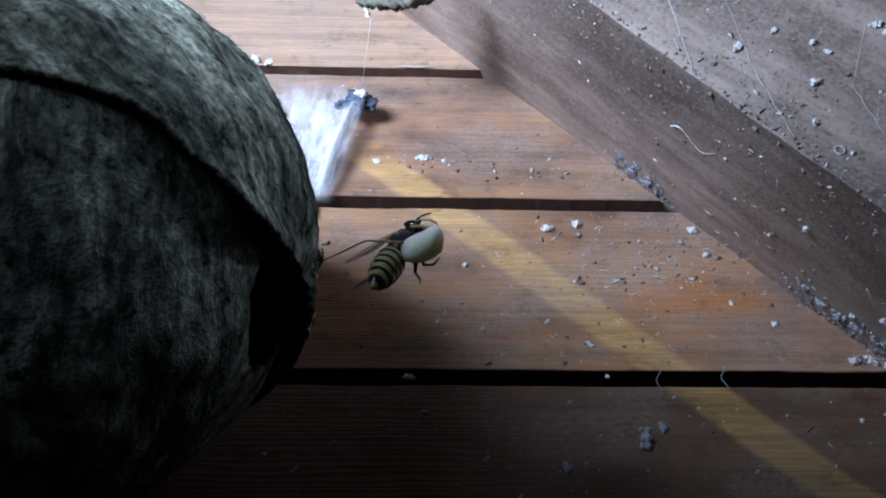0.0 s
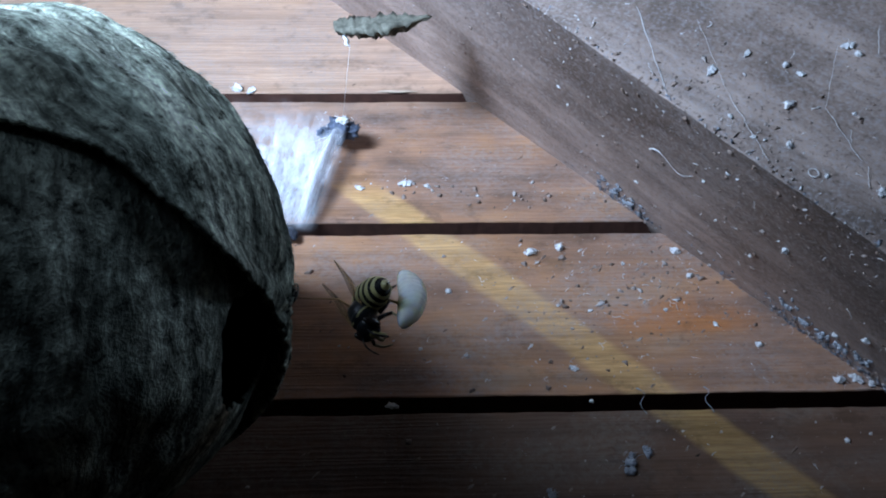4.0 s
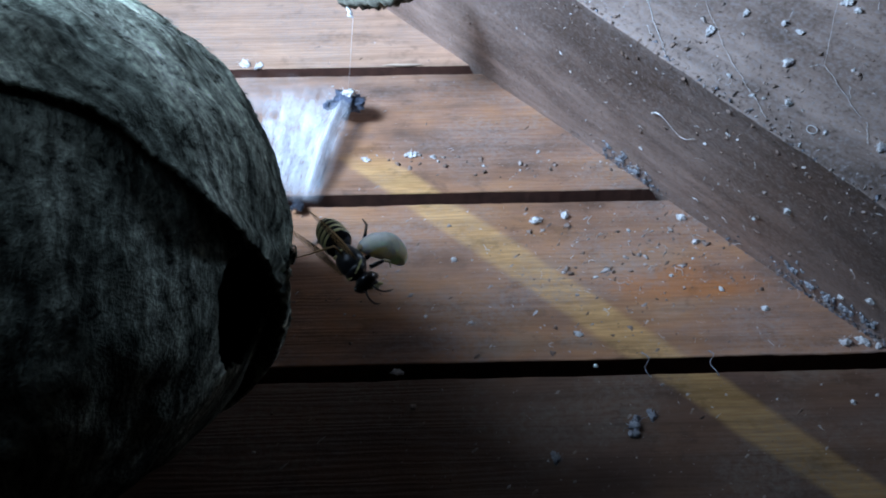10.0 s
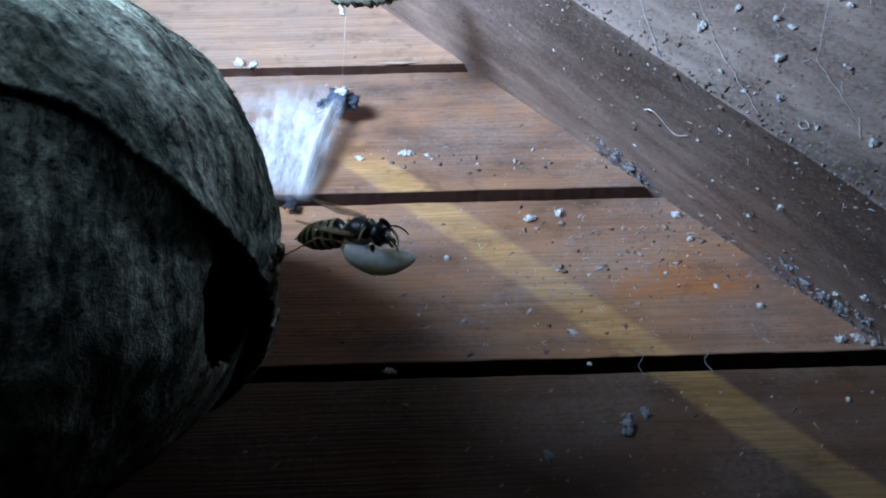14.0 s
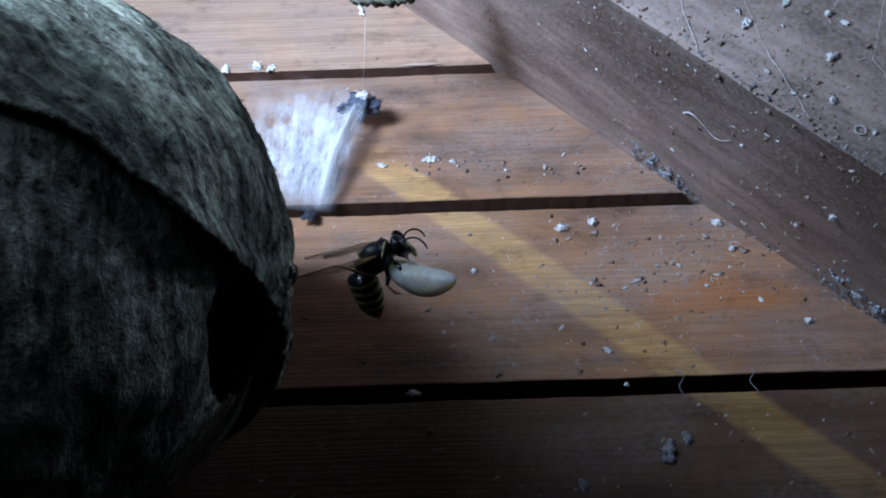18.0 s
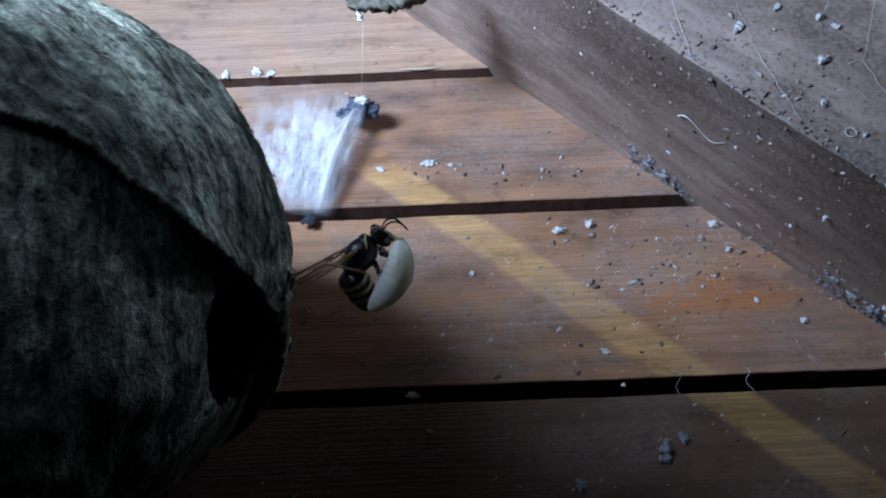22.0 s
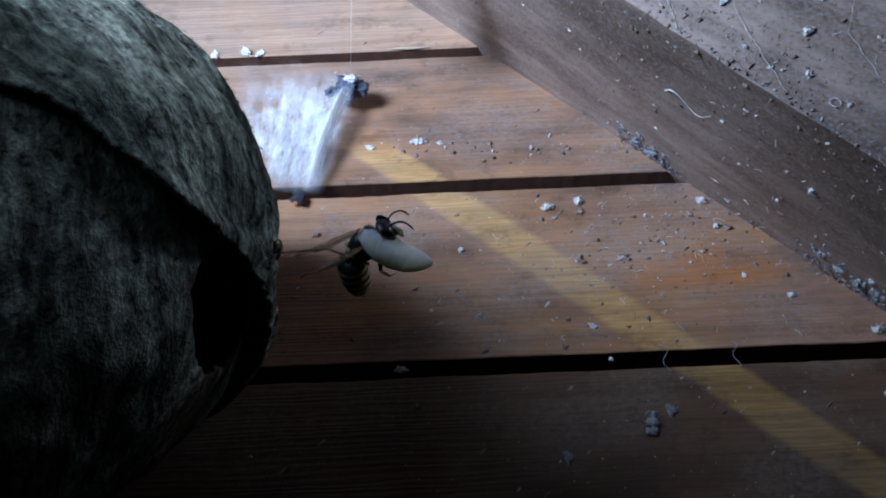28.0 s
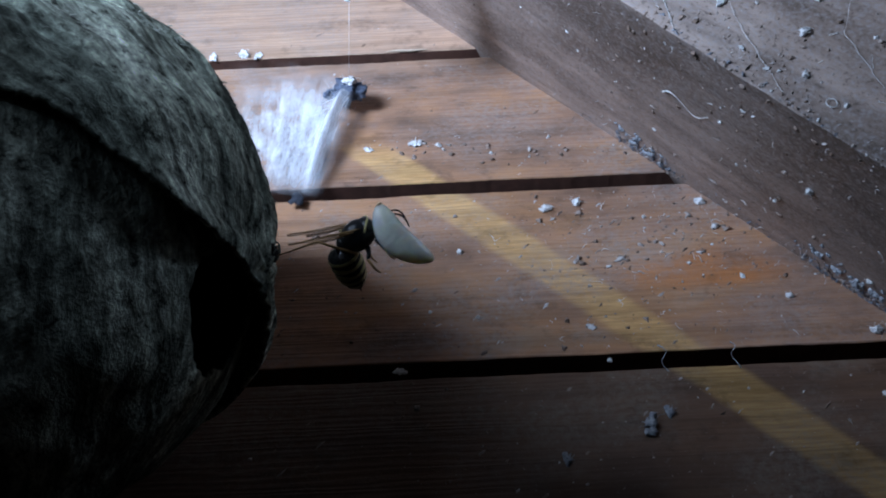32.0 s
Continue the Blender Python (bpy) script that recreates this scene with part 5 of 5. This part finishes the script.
LARVA_ROWS = [
    (0.00, -4.346, -3.932, -4.989, -87.4, 22.1, -58.8),
    (0.50, -4.216, -3.882, -5.045, -61.7, 25.0, -14.6),
    (0.75, -4.193, -3.869, -5.060, -2.0, 27.1, -12.3),
    (1.00, -4.170, -3.856, -5.076, 58.2, 26.3, -9.1),
    (1.25, -4.167, -3.815, -5.114, 0.3, 16.0, 1.7),
    (1.50, -4.164, -3.773, -5.152, -57.0, 19.1, 16.5),
    (2.00, -4.196, -3.798, -5.121, -77.0, 27.5, -28.2),
    (2.25, -4.243, -3.846, -5.075, -124.6, 0.2, -55.3),
    (2.50, -4.289, -3.895, -5.028, -165.3, -37.6, -55.8),
    (2.67, -4.328, -3.862, -5.057, 125.0, -50.7, 29.1),
    (2.83, -4.367, -3.829, -5.086, 92.6, -8.8, 79.6),
    (3.00, -4.406, -3.797, -5.116, 99.2, 40.6, 114.4),
    (3.50, -4.283, -3.787, -5.136, 149.5, 72.5, 139.2),
    (4.50, -4.215, -3.757, -5.167, -62.9, 67.4, -30.1),
    (5.50, -4.147, -3.726, -5.198, -84.2, 31.0, -2.1),
    (6.00, -4.051, -3.632, -5.296, -79.0, 27.4, -4.9),
    (6.50, -4.539, -3.651, -5.245, -129.6, 71.8, -38.8),
    (7.00, -4.347, -3.678, -5.227, -98.4, 49.5, -29.8),
    (7.50, -4.344, -3.762, -5.144, -90.5, 37.4, 1.8),
    (8.00, -4.242, -3.851, -5.068, -82.4, 25.4, -10.8),
    (8.50, -4.159, -3.756, -5.157, -83.9, 31.5, -7.3),
    (9.00, -4.262, -3.716, -5.178, -97.7, 23.2, -17.0),
    (9.17, -4.277, -3.674, -5.036, -36.6, 23.1, 23.2),
    (9.33, -4.293, -3.632, -4.895, 11.3, -7.2, 44.5),
    (9.50, -4.309, -3.590, -4.754, 60.0, -43.1, 35.6),
    (10.00, -4.427, -3.546, -4.795, 65.7, -22.3, 52.2),
    (10.50, -4.411, -3.690, -4.645, 93.6, -63.7, 29.8),
    (11.00, -4.403, -3.626, -4.714, 78.8, -53.0, 31.2),
    (11.17, -4.372, -3.656, -4.860, 175.4, -50.8, -43.9),
    (11.33, -4.340, -3.687, -5.007, -142.0, -8.6, -59.3),
    (11.50, -4.308, -3.717, -5.153, -104.0, 32.6, -42.6),
    (12.00, -4.187, -3.671, -5.204, -96.8, 11.8, 10.4),
    (12.50, -4.470, -3.710, -5.150, -119.5, 3.4, 2.1),
    (12.67, -4.507, -3.724, -5.135, -109.1, 51.4, -21.6),
    (12.83, -4.544, -3.739, -5.121, 122.4, 75.5, -174.9),
    (13.00, -4.581, -3.753, -5.106, 112.7, 26.9, 147.8),
    (13.25, -4.498, -3.729, -5.133, 54.9, 66.1, 119.5),
    (13.50, -4.415, -3.705, -5.160, -51.0, 48.1, 40.5),
    (14.00, -4.362, -3.745, -5.130, -98.2, 7.0, 5.1),
    (14.50, -4.375, -3.802, -5.056, -96.1, -13.0, -14.6),
    (15.50, -4.395, -3.731, -5.113, -87.7, 29.5, -25.0),
    (16.50, -4.414, -3.659, -5.170, -86.8, 72.8, -36.0),
    (17.00, -4.205, -3.685, -5.145, -59.9, 20.9, -34.2),
    (17.50, -4.277, -3.641, -5.190, -48.0, 49.7, 3.3),
    (18.00, -4.131, -3.734, -5.098, -102.4, 30.4, -14.1),
    (18.50, -4.207, -3.774, -5.062, -86.9, -8.7, -27.5),
    (18.67, -4.250, -3.757, -5.079, -82.4, 42.4, -41.1),
    (18.83, -4.294, -3.739, -5.096, 163.3, 82.1, -167.2),
    (19.00, -4.338, -3.722, -5.113, 122.6, 32.9, 139.8),
    (19.17, -4.386, -3.714, -5.121, 163.5, 61.0, -159.2),
    (19.33, -4.433, -3.705, -5.130, -139.0, 42.5, -82.4),
    (19.50, -4.481, -3.697, -5.138, -131.9, 4.5, -49.8),
    (19.75, -4.431, -3.658, -5.174, -137.8, 47.8, -74.1),
    (20.00, -4.381, -3.619, -5.210, 139.4, 69.6, -170.7),
    (20.25, -4.349, -3.671, -5.159, -140.1, 56.9, -78.8),
    (20.50, -4.317, -3.722, -5.108, -128.2, 22.7, -53.4),
    (20.75, -4.275, -3.777, -5.056, -163.7, 77.9, -103.9),
    (21.00, -4.233, -3.831, -5.003, 82.8, 38.0, 128.6),
    (21.50, -4.568, -3.785, -5.046, 129.4, 23.2, 154.9),
    (22.00, -4.402, -3.762, -5.067, 114.2, 38.9, 126.2),
    (22.25, -4.371, -3.774, -5.054, 96.3, 75.4, 123.2),
    (22.50, -4.340, -3.787, -5.041, -67.6, 66.9, -26.9),
    (23.00, -4.359, -3.756, -5.070, 106.9, 78.8, 135.9),
    (23.50, -4.368, -3.703, -5.120, 110.9, 21.3, 157.7),
    (24.00, -4.425, -3.701, -5.122, 111.0, 68.6, 149.7),
    (24.25, -4.299, -3.713, -5.114, 12.1, 64.9, 62.5),
    (24.50, -4.173, -3.725, -5.105, -18.0, 35.0, 45.3),
    (24.67, -4.140, -3.752, -5.075, 26.1, 15.9, 34.1),
    (24.83, -4.106, -3.779, -5.045, 70.6, 9.3, 13.1),
    (25.00, -4.073, -3.806, -5.015, 114.7, 19.1, -6.8),
    (25.25, -4.186, -3.769, -5.055, 171.5, 26.5, 7.1),
    (25.50, -4.298, -3.732, -5.096, -131.5, 19.8, 21.5),
    (27.50, -4.253, -3.807, -5.022, -108.6, -10.2, -9.9),
    (28.00, -4.223, -3.727, -5.107, -77.6, 17.6, 18.5),
    (28.50, -4.178, -3.709, -5.128, -89.2, 7.9, 7.9),
    (29.00, -4.075, -3.774, -5.065, -129.2, 24.7, 27.1),
    (29.50, -4.204, -3.841, -4.995, -134.0, 12.3, 12.5),
    (30.00, -4.362, -3.863, -4.974, -135.0, 5.1, 5.1),
    (30.50, -4.403, -3.755, -5.086, -134.8, -8.6, -8.7),
    (30.67, -4.399, -3.740, -5.099, -134.4, 35.5, -50.3),
    (30.83, -4.395, -3.724, -5.112, 167.0, 57.5, -136.9),
    (31.00, -4.391, -3.709, -5.125, 130.6, 22.1, 156.5),
    (31.50, -4.360, -3.762, -5.075, 57.4, 42.7, 113.9),
    (31.75, -4.246, -3.800, -5.035, -45.3, 62.7, 62.2),
    (32.00, -4.133, -3.837, -4.995, -124.8, 30.9, 36.7),
]
LEAVING_ROWS = [
    (0.00, -6.338, -1.392, -3.817, 51.2, -2.3, -52.9),
    (1.00, -6.171, -1.812, -3.970, 49.0, -8.2, -64.3),
    (1.17, -5.975, -2.530, -4.371, -6.8, 3.8, -75.9),
    (1.33, -5.779, -3.249, -4.772, -63.8, 0.7, -92.2),
    (1.50, -5.583, -3.967, -5.173, -119.3, -14.6, -98.9),
    (2.00, -5.239, -4.839, -5.606, -121.7, -14.4, -92.2),
    (2.50, -5.133, -4.839, -5.564, -115.3, -15.2, -114.1),
    (3.00, -5.198, -5.062, -5.343, -129.8, 16.1, -157.5),
    (3.50, -5.132, -5.315, -5.233, -126.7, 12.5, -153.9),
    (3.90, -5.732, -7.815, -3.233, -126.7, 12.5, -153.9),
    (4.50, -8.132, -11.315, 3.767, -126.7, 12.5, -153.9),
    (4.67, -9.621, -13.876, 2.178, -93.3, 51.3, -111.4),
    (4.83, -11.111, -16.438, 0.589, -21.8, 43.1, -32.1),
    (5.00, -12.600, -19.000, -1.000, 0.0, -0.0, 0.0),
    (5.40, -14.200, -19.000, -6.530, 0.0, -0.0, 0.0),
    (32.00, -14.200, -19.000, -6.530, 0.0, -0.0, 0.0),
]
# turns of parts in their wasp's space
ABDOMEN_ROWS = [
    (0.00, 0.0, -6.4, -0.0),
    (0.50, -0.0, -37.3, 17.0),
    (1.00, 0.0, 2.4, 6.1),
    (1.50, -0.0, -45.4, -6.1),
    (2.00, 0.0, -56.1, 3.5),
    (2.50, -0.0, -6.4, -4.0),
    (3.00, 0.0, -16.8, -4.4),
    (3.25, 11.4, 7.2, -52.7),
    (3.50, -0.0, 31.4, -103.9),
    (4.17, -18.2, -13.4, -127.1),
    (4.83, -19.5, -61.6, -146.2),
    (5.50, 122.9, -67.4, 55.0),
    (5.67, 77.5, -34.9, 55.4),
    (5.83, 41.3, -9.8, 32.8),
    (6.00, 0.0, -3.4, 0.7),
    (6.50, -0.0, 10.4, 3.1),
    (7.00, -0.0, 36.9, 7.2),
    (7.50, -0.0, -1.5, 27.9),
    (8.00, -0.0, 1.5, 12.6),
    (8.50, -0.0, -11.3, 16.1),
    (9.00, -0.0, 1.0, -1.2),
    (9.50, 0.0, -20.0, 23.7),
    (10.00, 0.0, -27.2, 21.5),
    (10.50, 0.0, -29.6, 39.0),
    (11.00, 0.0, -40.2, 38.7),
    (11.50, -0.0, -9.9, -1.3),
    (12.00, 0.0, -12.7, -0.2),
    (12.50, -0.0, -3.6, 2.7),
    (13.00, -0.0, 12.0, 9.4),
    (13.50, 0.0, -4.3, 26.8),
    (14.00, 0.0, 3.3, 13.9),
    (14.50, 0.0, 3.6, 10.6),
    (16.50, -0.0, -52.5, -3.7),
    (17.00, 0.0, -10.7, -2.1),
    (17.50, 0.0, -12.8, -1.9),
    (17.67, -42.6, -23.6, -30.7),
    (17.83, -84.2, -50.1, -47.1),
    (18.00, -171.8, -74.6, -7.9),
    (18.17, 84.9, -57.6, 46.3),
    (18.33, 41.0, -32.8, 34.2),
    (18.50, 0.0, -20.1, 8.5),
    (19.00, 0.0, -22.7, -33.7),
    (19.50, 0.0, -47.5, -60.7),
    (20.00, 0.0, -62.2, -53.8),
    (20.25, -41.7, -63.2, -75.8),
    (20.50, -87.4, -70.9, -92.8),
    (20.67, -65.3, -39.9, -63.9),
    (20.83, -34.9, -19.5, -31.6),
    (21.00, 0.0, -17.9, 4.7),
    (21.50, 0.0, -43.7, -50.4),
    (21.75, -50.9, -52.4, -65.4),
    (22.00, -116.3, -65.4, -61.5),
    (22.17, 158.9, -83.0, -31.1),
    (22.33, 39.5, -69.3, 34.3),
    (22.50, 0.0, -52.4, 16.5),
    (22.75, 1.8, -48.8, -22.3),
    (23.00, 0.0, -45.3, -58.3),
    (23.50, -0.0, -35.8, -9.5),
    (24.00, 0.0, -52.7, -32.2),
    (24.50, -0.0, -47.3, -12.2),
    (24.75, 17.3, -1.0, -51.7),
    (25.00, 0.0, 45.2, -90.6),
    (25.25, 7.0, -2.4, -75.2),
    (25.50, 0.0, -50.0, -59.1),
    (27.50, -0.0, -40.0, -15.8),
    (28.00, 0.0, -59.1, -17.5),
    (28.50, 0.0, -46.3, -3.6),
    (28.67, -40.1, -45.1, -23.8),
    (28.83, -81.4, -53.5, -41.3),
    (29.00, -132.7, -67.5, -45.1),
    (29.25, -55.6, -58.9, -61.7),
    (29.50, 0.0, -48.6, -53.5),
    (30.00, 0.0, -37.1, -43.5),
    (30.50, 0.0, -58.5, -91.7),
    (31.00, 0.0, -40.1, -47.8),
    (31.50, 0.0, -33.7, 12.1),
    (31.75, -9.4, -48.4, -25.3),
    (32.00, -0.0, -63.9, -76.7),
]
FEMUR_ROWS = [
    (0.00, 107.4, -24.6, -146.3),
    (0.25, 129.7, -52.6, -112.7),
    (0.50, 76.5, -79.9, -15.5),
    (0.75, 154.1, -64.0, -134.5),
    (1.00, 138.2, -47.5, -168.1),
    (1.25, 151.1, -61.1, -136.3),
    (1.50, 95.3, -81.3, -45.9),
    (2.00, 70.0, -83.4, -14.1),
    (2.25, 129.9, -49.5, -119.8),
    (2.50, 98.2, -23.9, -152.0),
    (2.75, 132.1, -45.7, -125.1),
    (3.00, 142.8, -79.2, -88.5),
    (3.25, 76.8, -73.1, 19.9),
    (3.50, 71.8, -58.3, 69.2),
    (4.50, 100.0, -77.3, 10.3),
    (5.50, -166.0, -67.2, -111.1),
    (6.00, -163.3, -77.2, -98.8),
    (6.50, -145.0, -66.5, -101.8),
    (7.00, -160.5, -75.0, -96.8),
    (7.50, -146.0, -47.0, -107.4),
    (8.00, -155.9, -65.1, -102.0),
    (8.50, -136.4, -64.6, -119.1),
    (9.00, -129.5, -65.6, -133.3),
    (9.50, -3.6, -58.7, 139.3),
    (10.00, 47.0, -60.1, 94.5),
    (10.50, 11.5, -52.1, 135.9),
    (11.00, 18.2, -48.3, 121.3),
    (11.50, -130.9, -78.4, -131.6),
    (12.00, -138.5, -55.8, -129.7),
    (12.50, -149.8, -40.0, -122.1),
    (13.00, -169.6, -44.3, -85.9),
    (13.50, -148.2, -51.4, -99.3),
    (14.00, -148.3, -57.3, -107.7),
    (14.50, -168.0, -70.1, -89.7),
    (16.50, 161.2, -65.3, -87.2),
    (17.00, 104.4, -71.9, 32.0),
    (17.50, -178.2, -75.7, -34.8),
    (17.75, -157.6, -67.6, -102.2),
    (18.00, -167.6, -61.5, -135.8),
    (18.50, -104.6, -72.9, 169.6),
    (19.00, -178.4, -55.8, -143.6),
    (19.50, -174.7, -46.3, -137.1),
    (20.00, 178.5, -58.7, -117.1),
    (20.50, 169.7, -53.9, -128.2),
    (21.00, 0.6, -76.7, 65.9),
    (21.50, 176.8, -52.1, -133.3),
    (22.00, 166.0, -55.5, -125.3),
    (22.50, -11.8, -85.3, 75.7),
    (23.00, 148.4, -65.7, -118.6),
    (23.50, -155.6, -63.4, -139.3),
    (24.00, 178.7, -57.8, -122.1),
    (24.50, -173.8, -65.2, -133.3),
    (24.75, 143.5, -37.2, -132.5),
    (25.00, 107.5, -10.1, -148.2),
    (25.25, 147.7, -26.9, -140.5),
    (25.50, -169.7, -43.8, -142.8),
    (27.50, -156.7, -70.7, -151.9),
    (28.00, -135.7, -77.7, -172.4),
    (28.50, 99.6, -77.2, -39.8),
    (29.00, -177.1, -49.5, -138.6),
    (29.50, -170.5, -45.0, -143.0),
    (30.00, -171.8, -50.9, -147.7),
    (30.50, -177.3, -47.0, -135.4),
    (31.00, 173.4, -56.0, -134.8),
    (31.50, -101.6, -73.0, 175.6),
    (32.00, -175.7, -48.5, -139.3),
]
TIBIA_ROWS = [
    (0.00, -0.0, -0.0, 77.5),
    (0.25, 0.0, -0.0, 83.3),
    (0.50, 0.0, -0.0, 90.5),
    (0.75, -0.0, -0.0, 73.8),
    (1.00, 0.0, 0.0, 54.8),
    (1.25, 0.0, -0.0, 75.4),
    (1.50, 0.0, 0.0, 91.9),
    (2.00, 0.0, 0.0, 85.9),
    (2.25, 0.0, 0.0, 73.1),
    (2.50, 0.0, -0.0, 58.9),
    (2.75, -0.0, -0.0, 71.5),
    (3.00, -0.0, 0.0, 84.1),
    (3.25, 0.0, -0.0, 87.8),
    (3.50, -0.0, -0.0, 91.9),
    (4.50, -0.0, -0.0, 97.0),
    (5.50, 0.0, -0.0, 96.8),
    (6.00, 0.0, -0.0, 113.5),
    (6.50, 0.0, -0.0, 125.1),
    (7.00, 0.0, -0.0, 107.6),
    (7.50, 0.0, 0.0, 92.6),
    (8.00, -0.0, -0.0, 101.1),
    (8.50, -0.0, -0.0, 92.1),
    (9.00, 0.0, -0.0, 88.0),
    (9.50, -0.0, 0.0, 100.1),
    (10.00, 0.0, 0.0, 125.4),
    (10.50, 0.0, 0.0, 110.7),
    (11.00, 0.0, -0.0, 121.3),
    (11.50, -0.0, -0.0, 112.8),
    (12.00, -0.0, -0.0, 94.6),
    (12.50, 0.0, -0.0, 89.4),
    (13.00, 0.0, -0.0, 106.1),
    (13.50, 0.0, -0.0, 101.2),
    (14.00, 0.0, -0.0, 94.4),
    (14.50, 0.0, -0.0, 104.5),
    (16.50, 0.0, -0.0, 94.8),
    (17.00, -0.0, -0.0, 121.5),
    (17.50, 0.0, -0.0, 116.2),
    (17.75, -0.0, -0.0, 104.8),
    (18.00, 0.0, -0.0, 93.7),
    (18.50, -0.0, -0.0, 80.5),
    (19.00, 0.0, -0.0, 84.2),
    (19.50, 0.0, -0.0, 97.6),
    (20.00, -0.0, 0.0, 102.4),
    (20.50, 0.0, -0.0, 100.6),
    (21.00, 0.0, -0.0, 79.5),
    (21.50, -0.0, -0.0, 97.7),
    (22.00, 0.0, 0.0, 101.9),
    (22.50, 0.0, -0.0, 89.9),
    (23.00, 0.0, -0.0, 91.5),
    (23.50, 0.0, 0.0, 86.3),
    (24.00, 0.0, -0.0, 100.2),
    (24.50, -0.0, -0.0, 91.6),
    (24.75, 0.0, 0.0, 87.9),
    (25.00, -0.0, 0.0, 89.1),
    (25.25, 0.0, -0.0, 86.4),
    (25.50, -0.0, -0.0, 91.3),
    (27.50, -0.0, -0.0, 91.3),
    (28.00, -0.0, -0.0, 80.6),
    (28.50, 0.0, -0.0, 92.5),
    (29.00, 0.0, -0.0, 93.6),
    (29.50, 0.0, -0.0, 90.5),
    (30.00, 0.0, -0.0, 82.3),
    (30.50, 0.0, 0.0, 99.0),
    (31.00, 0.0, 0.0, 92.3),
    (31.50, 0.0, -0.0, 84.7),
    (32.00, 0.0, 0.0, 93.4),
]
LEAVING_ABDOMEN_ROWS = [
    (0.00, 0.0, -6.5, -0.9),
    (1.00, -0.0, 4.4, 1.3),
    (1.50, 0.0, -17.9, -9.6),
    (2.00, 0.0, 2.0, -3.8),
    (2.50, -0.0, -15.4, -12.8),
    (3.00, -0.0, 14.9, -55.7),
    (3.50, 0.0, -5.6, -20.7),
    (32.00, 0.0, -5.6, -20.7),
]


def motions():
    def placed(rows):
        return [(t, pose(x * U, y * U, z * U + LIFT, rx, ry, rz)) for t, x, y, z, rx, ry, rz in rows]

    def turned(rows, at=(0, 0, 0)):
        return [(t, pose(at[0] * U, at[1] * U, at[2] * U, rx, ry, rz)) for t, rx, ry, rz in rows]

    walk(feeding_wasp, placed(WASP_ROWS))
    walk(feeding_abdomen, turned(ABDOMEN_ROWS))
    walk(gripping_leg, turned(FEMUR_ROWS, HIP))
    walk(gripping_shin, turned(TIBIA_ROWS, (FEMUR, 0, 0)))
    walk(larva, placed(LARVA_ROWS))
    walk(leaving_wasp, placed(LEAVING_ROWS))
    walk(leaving_abdomen, turned(LEAVING_ABDOMEN_ROWS))


motions()
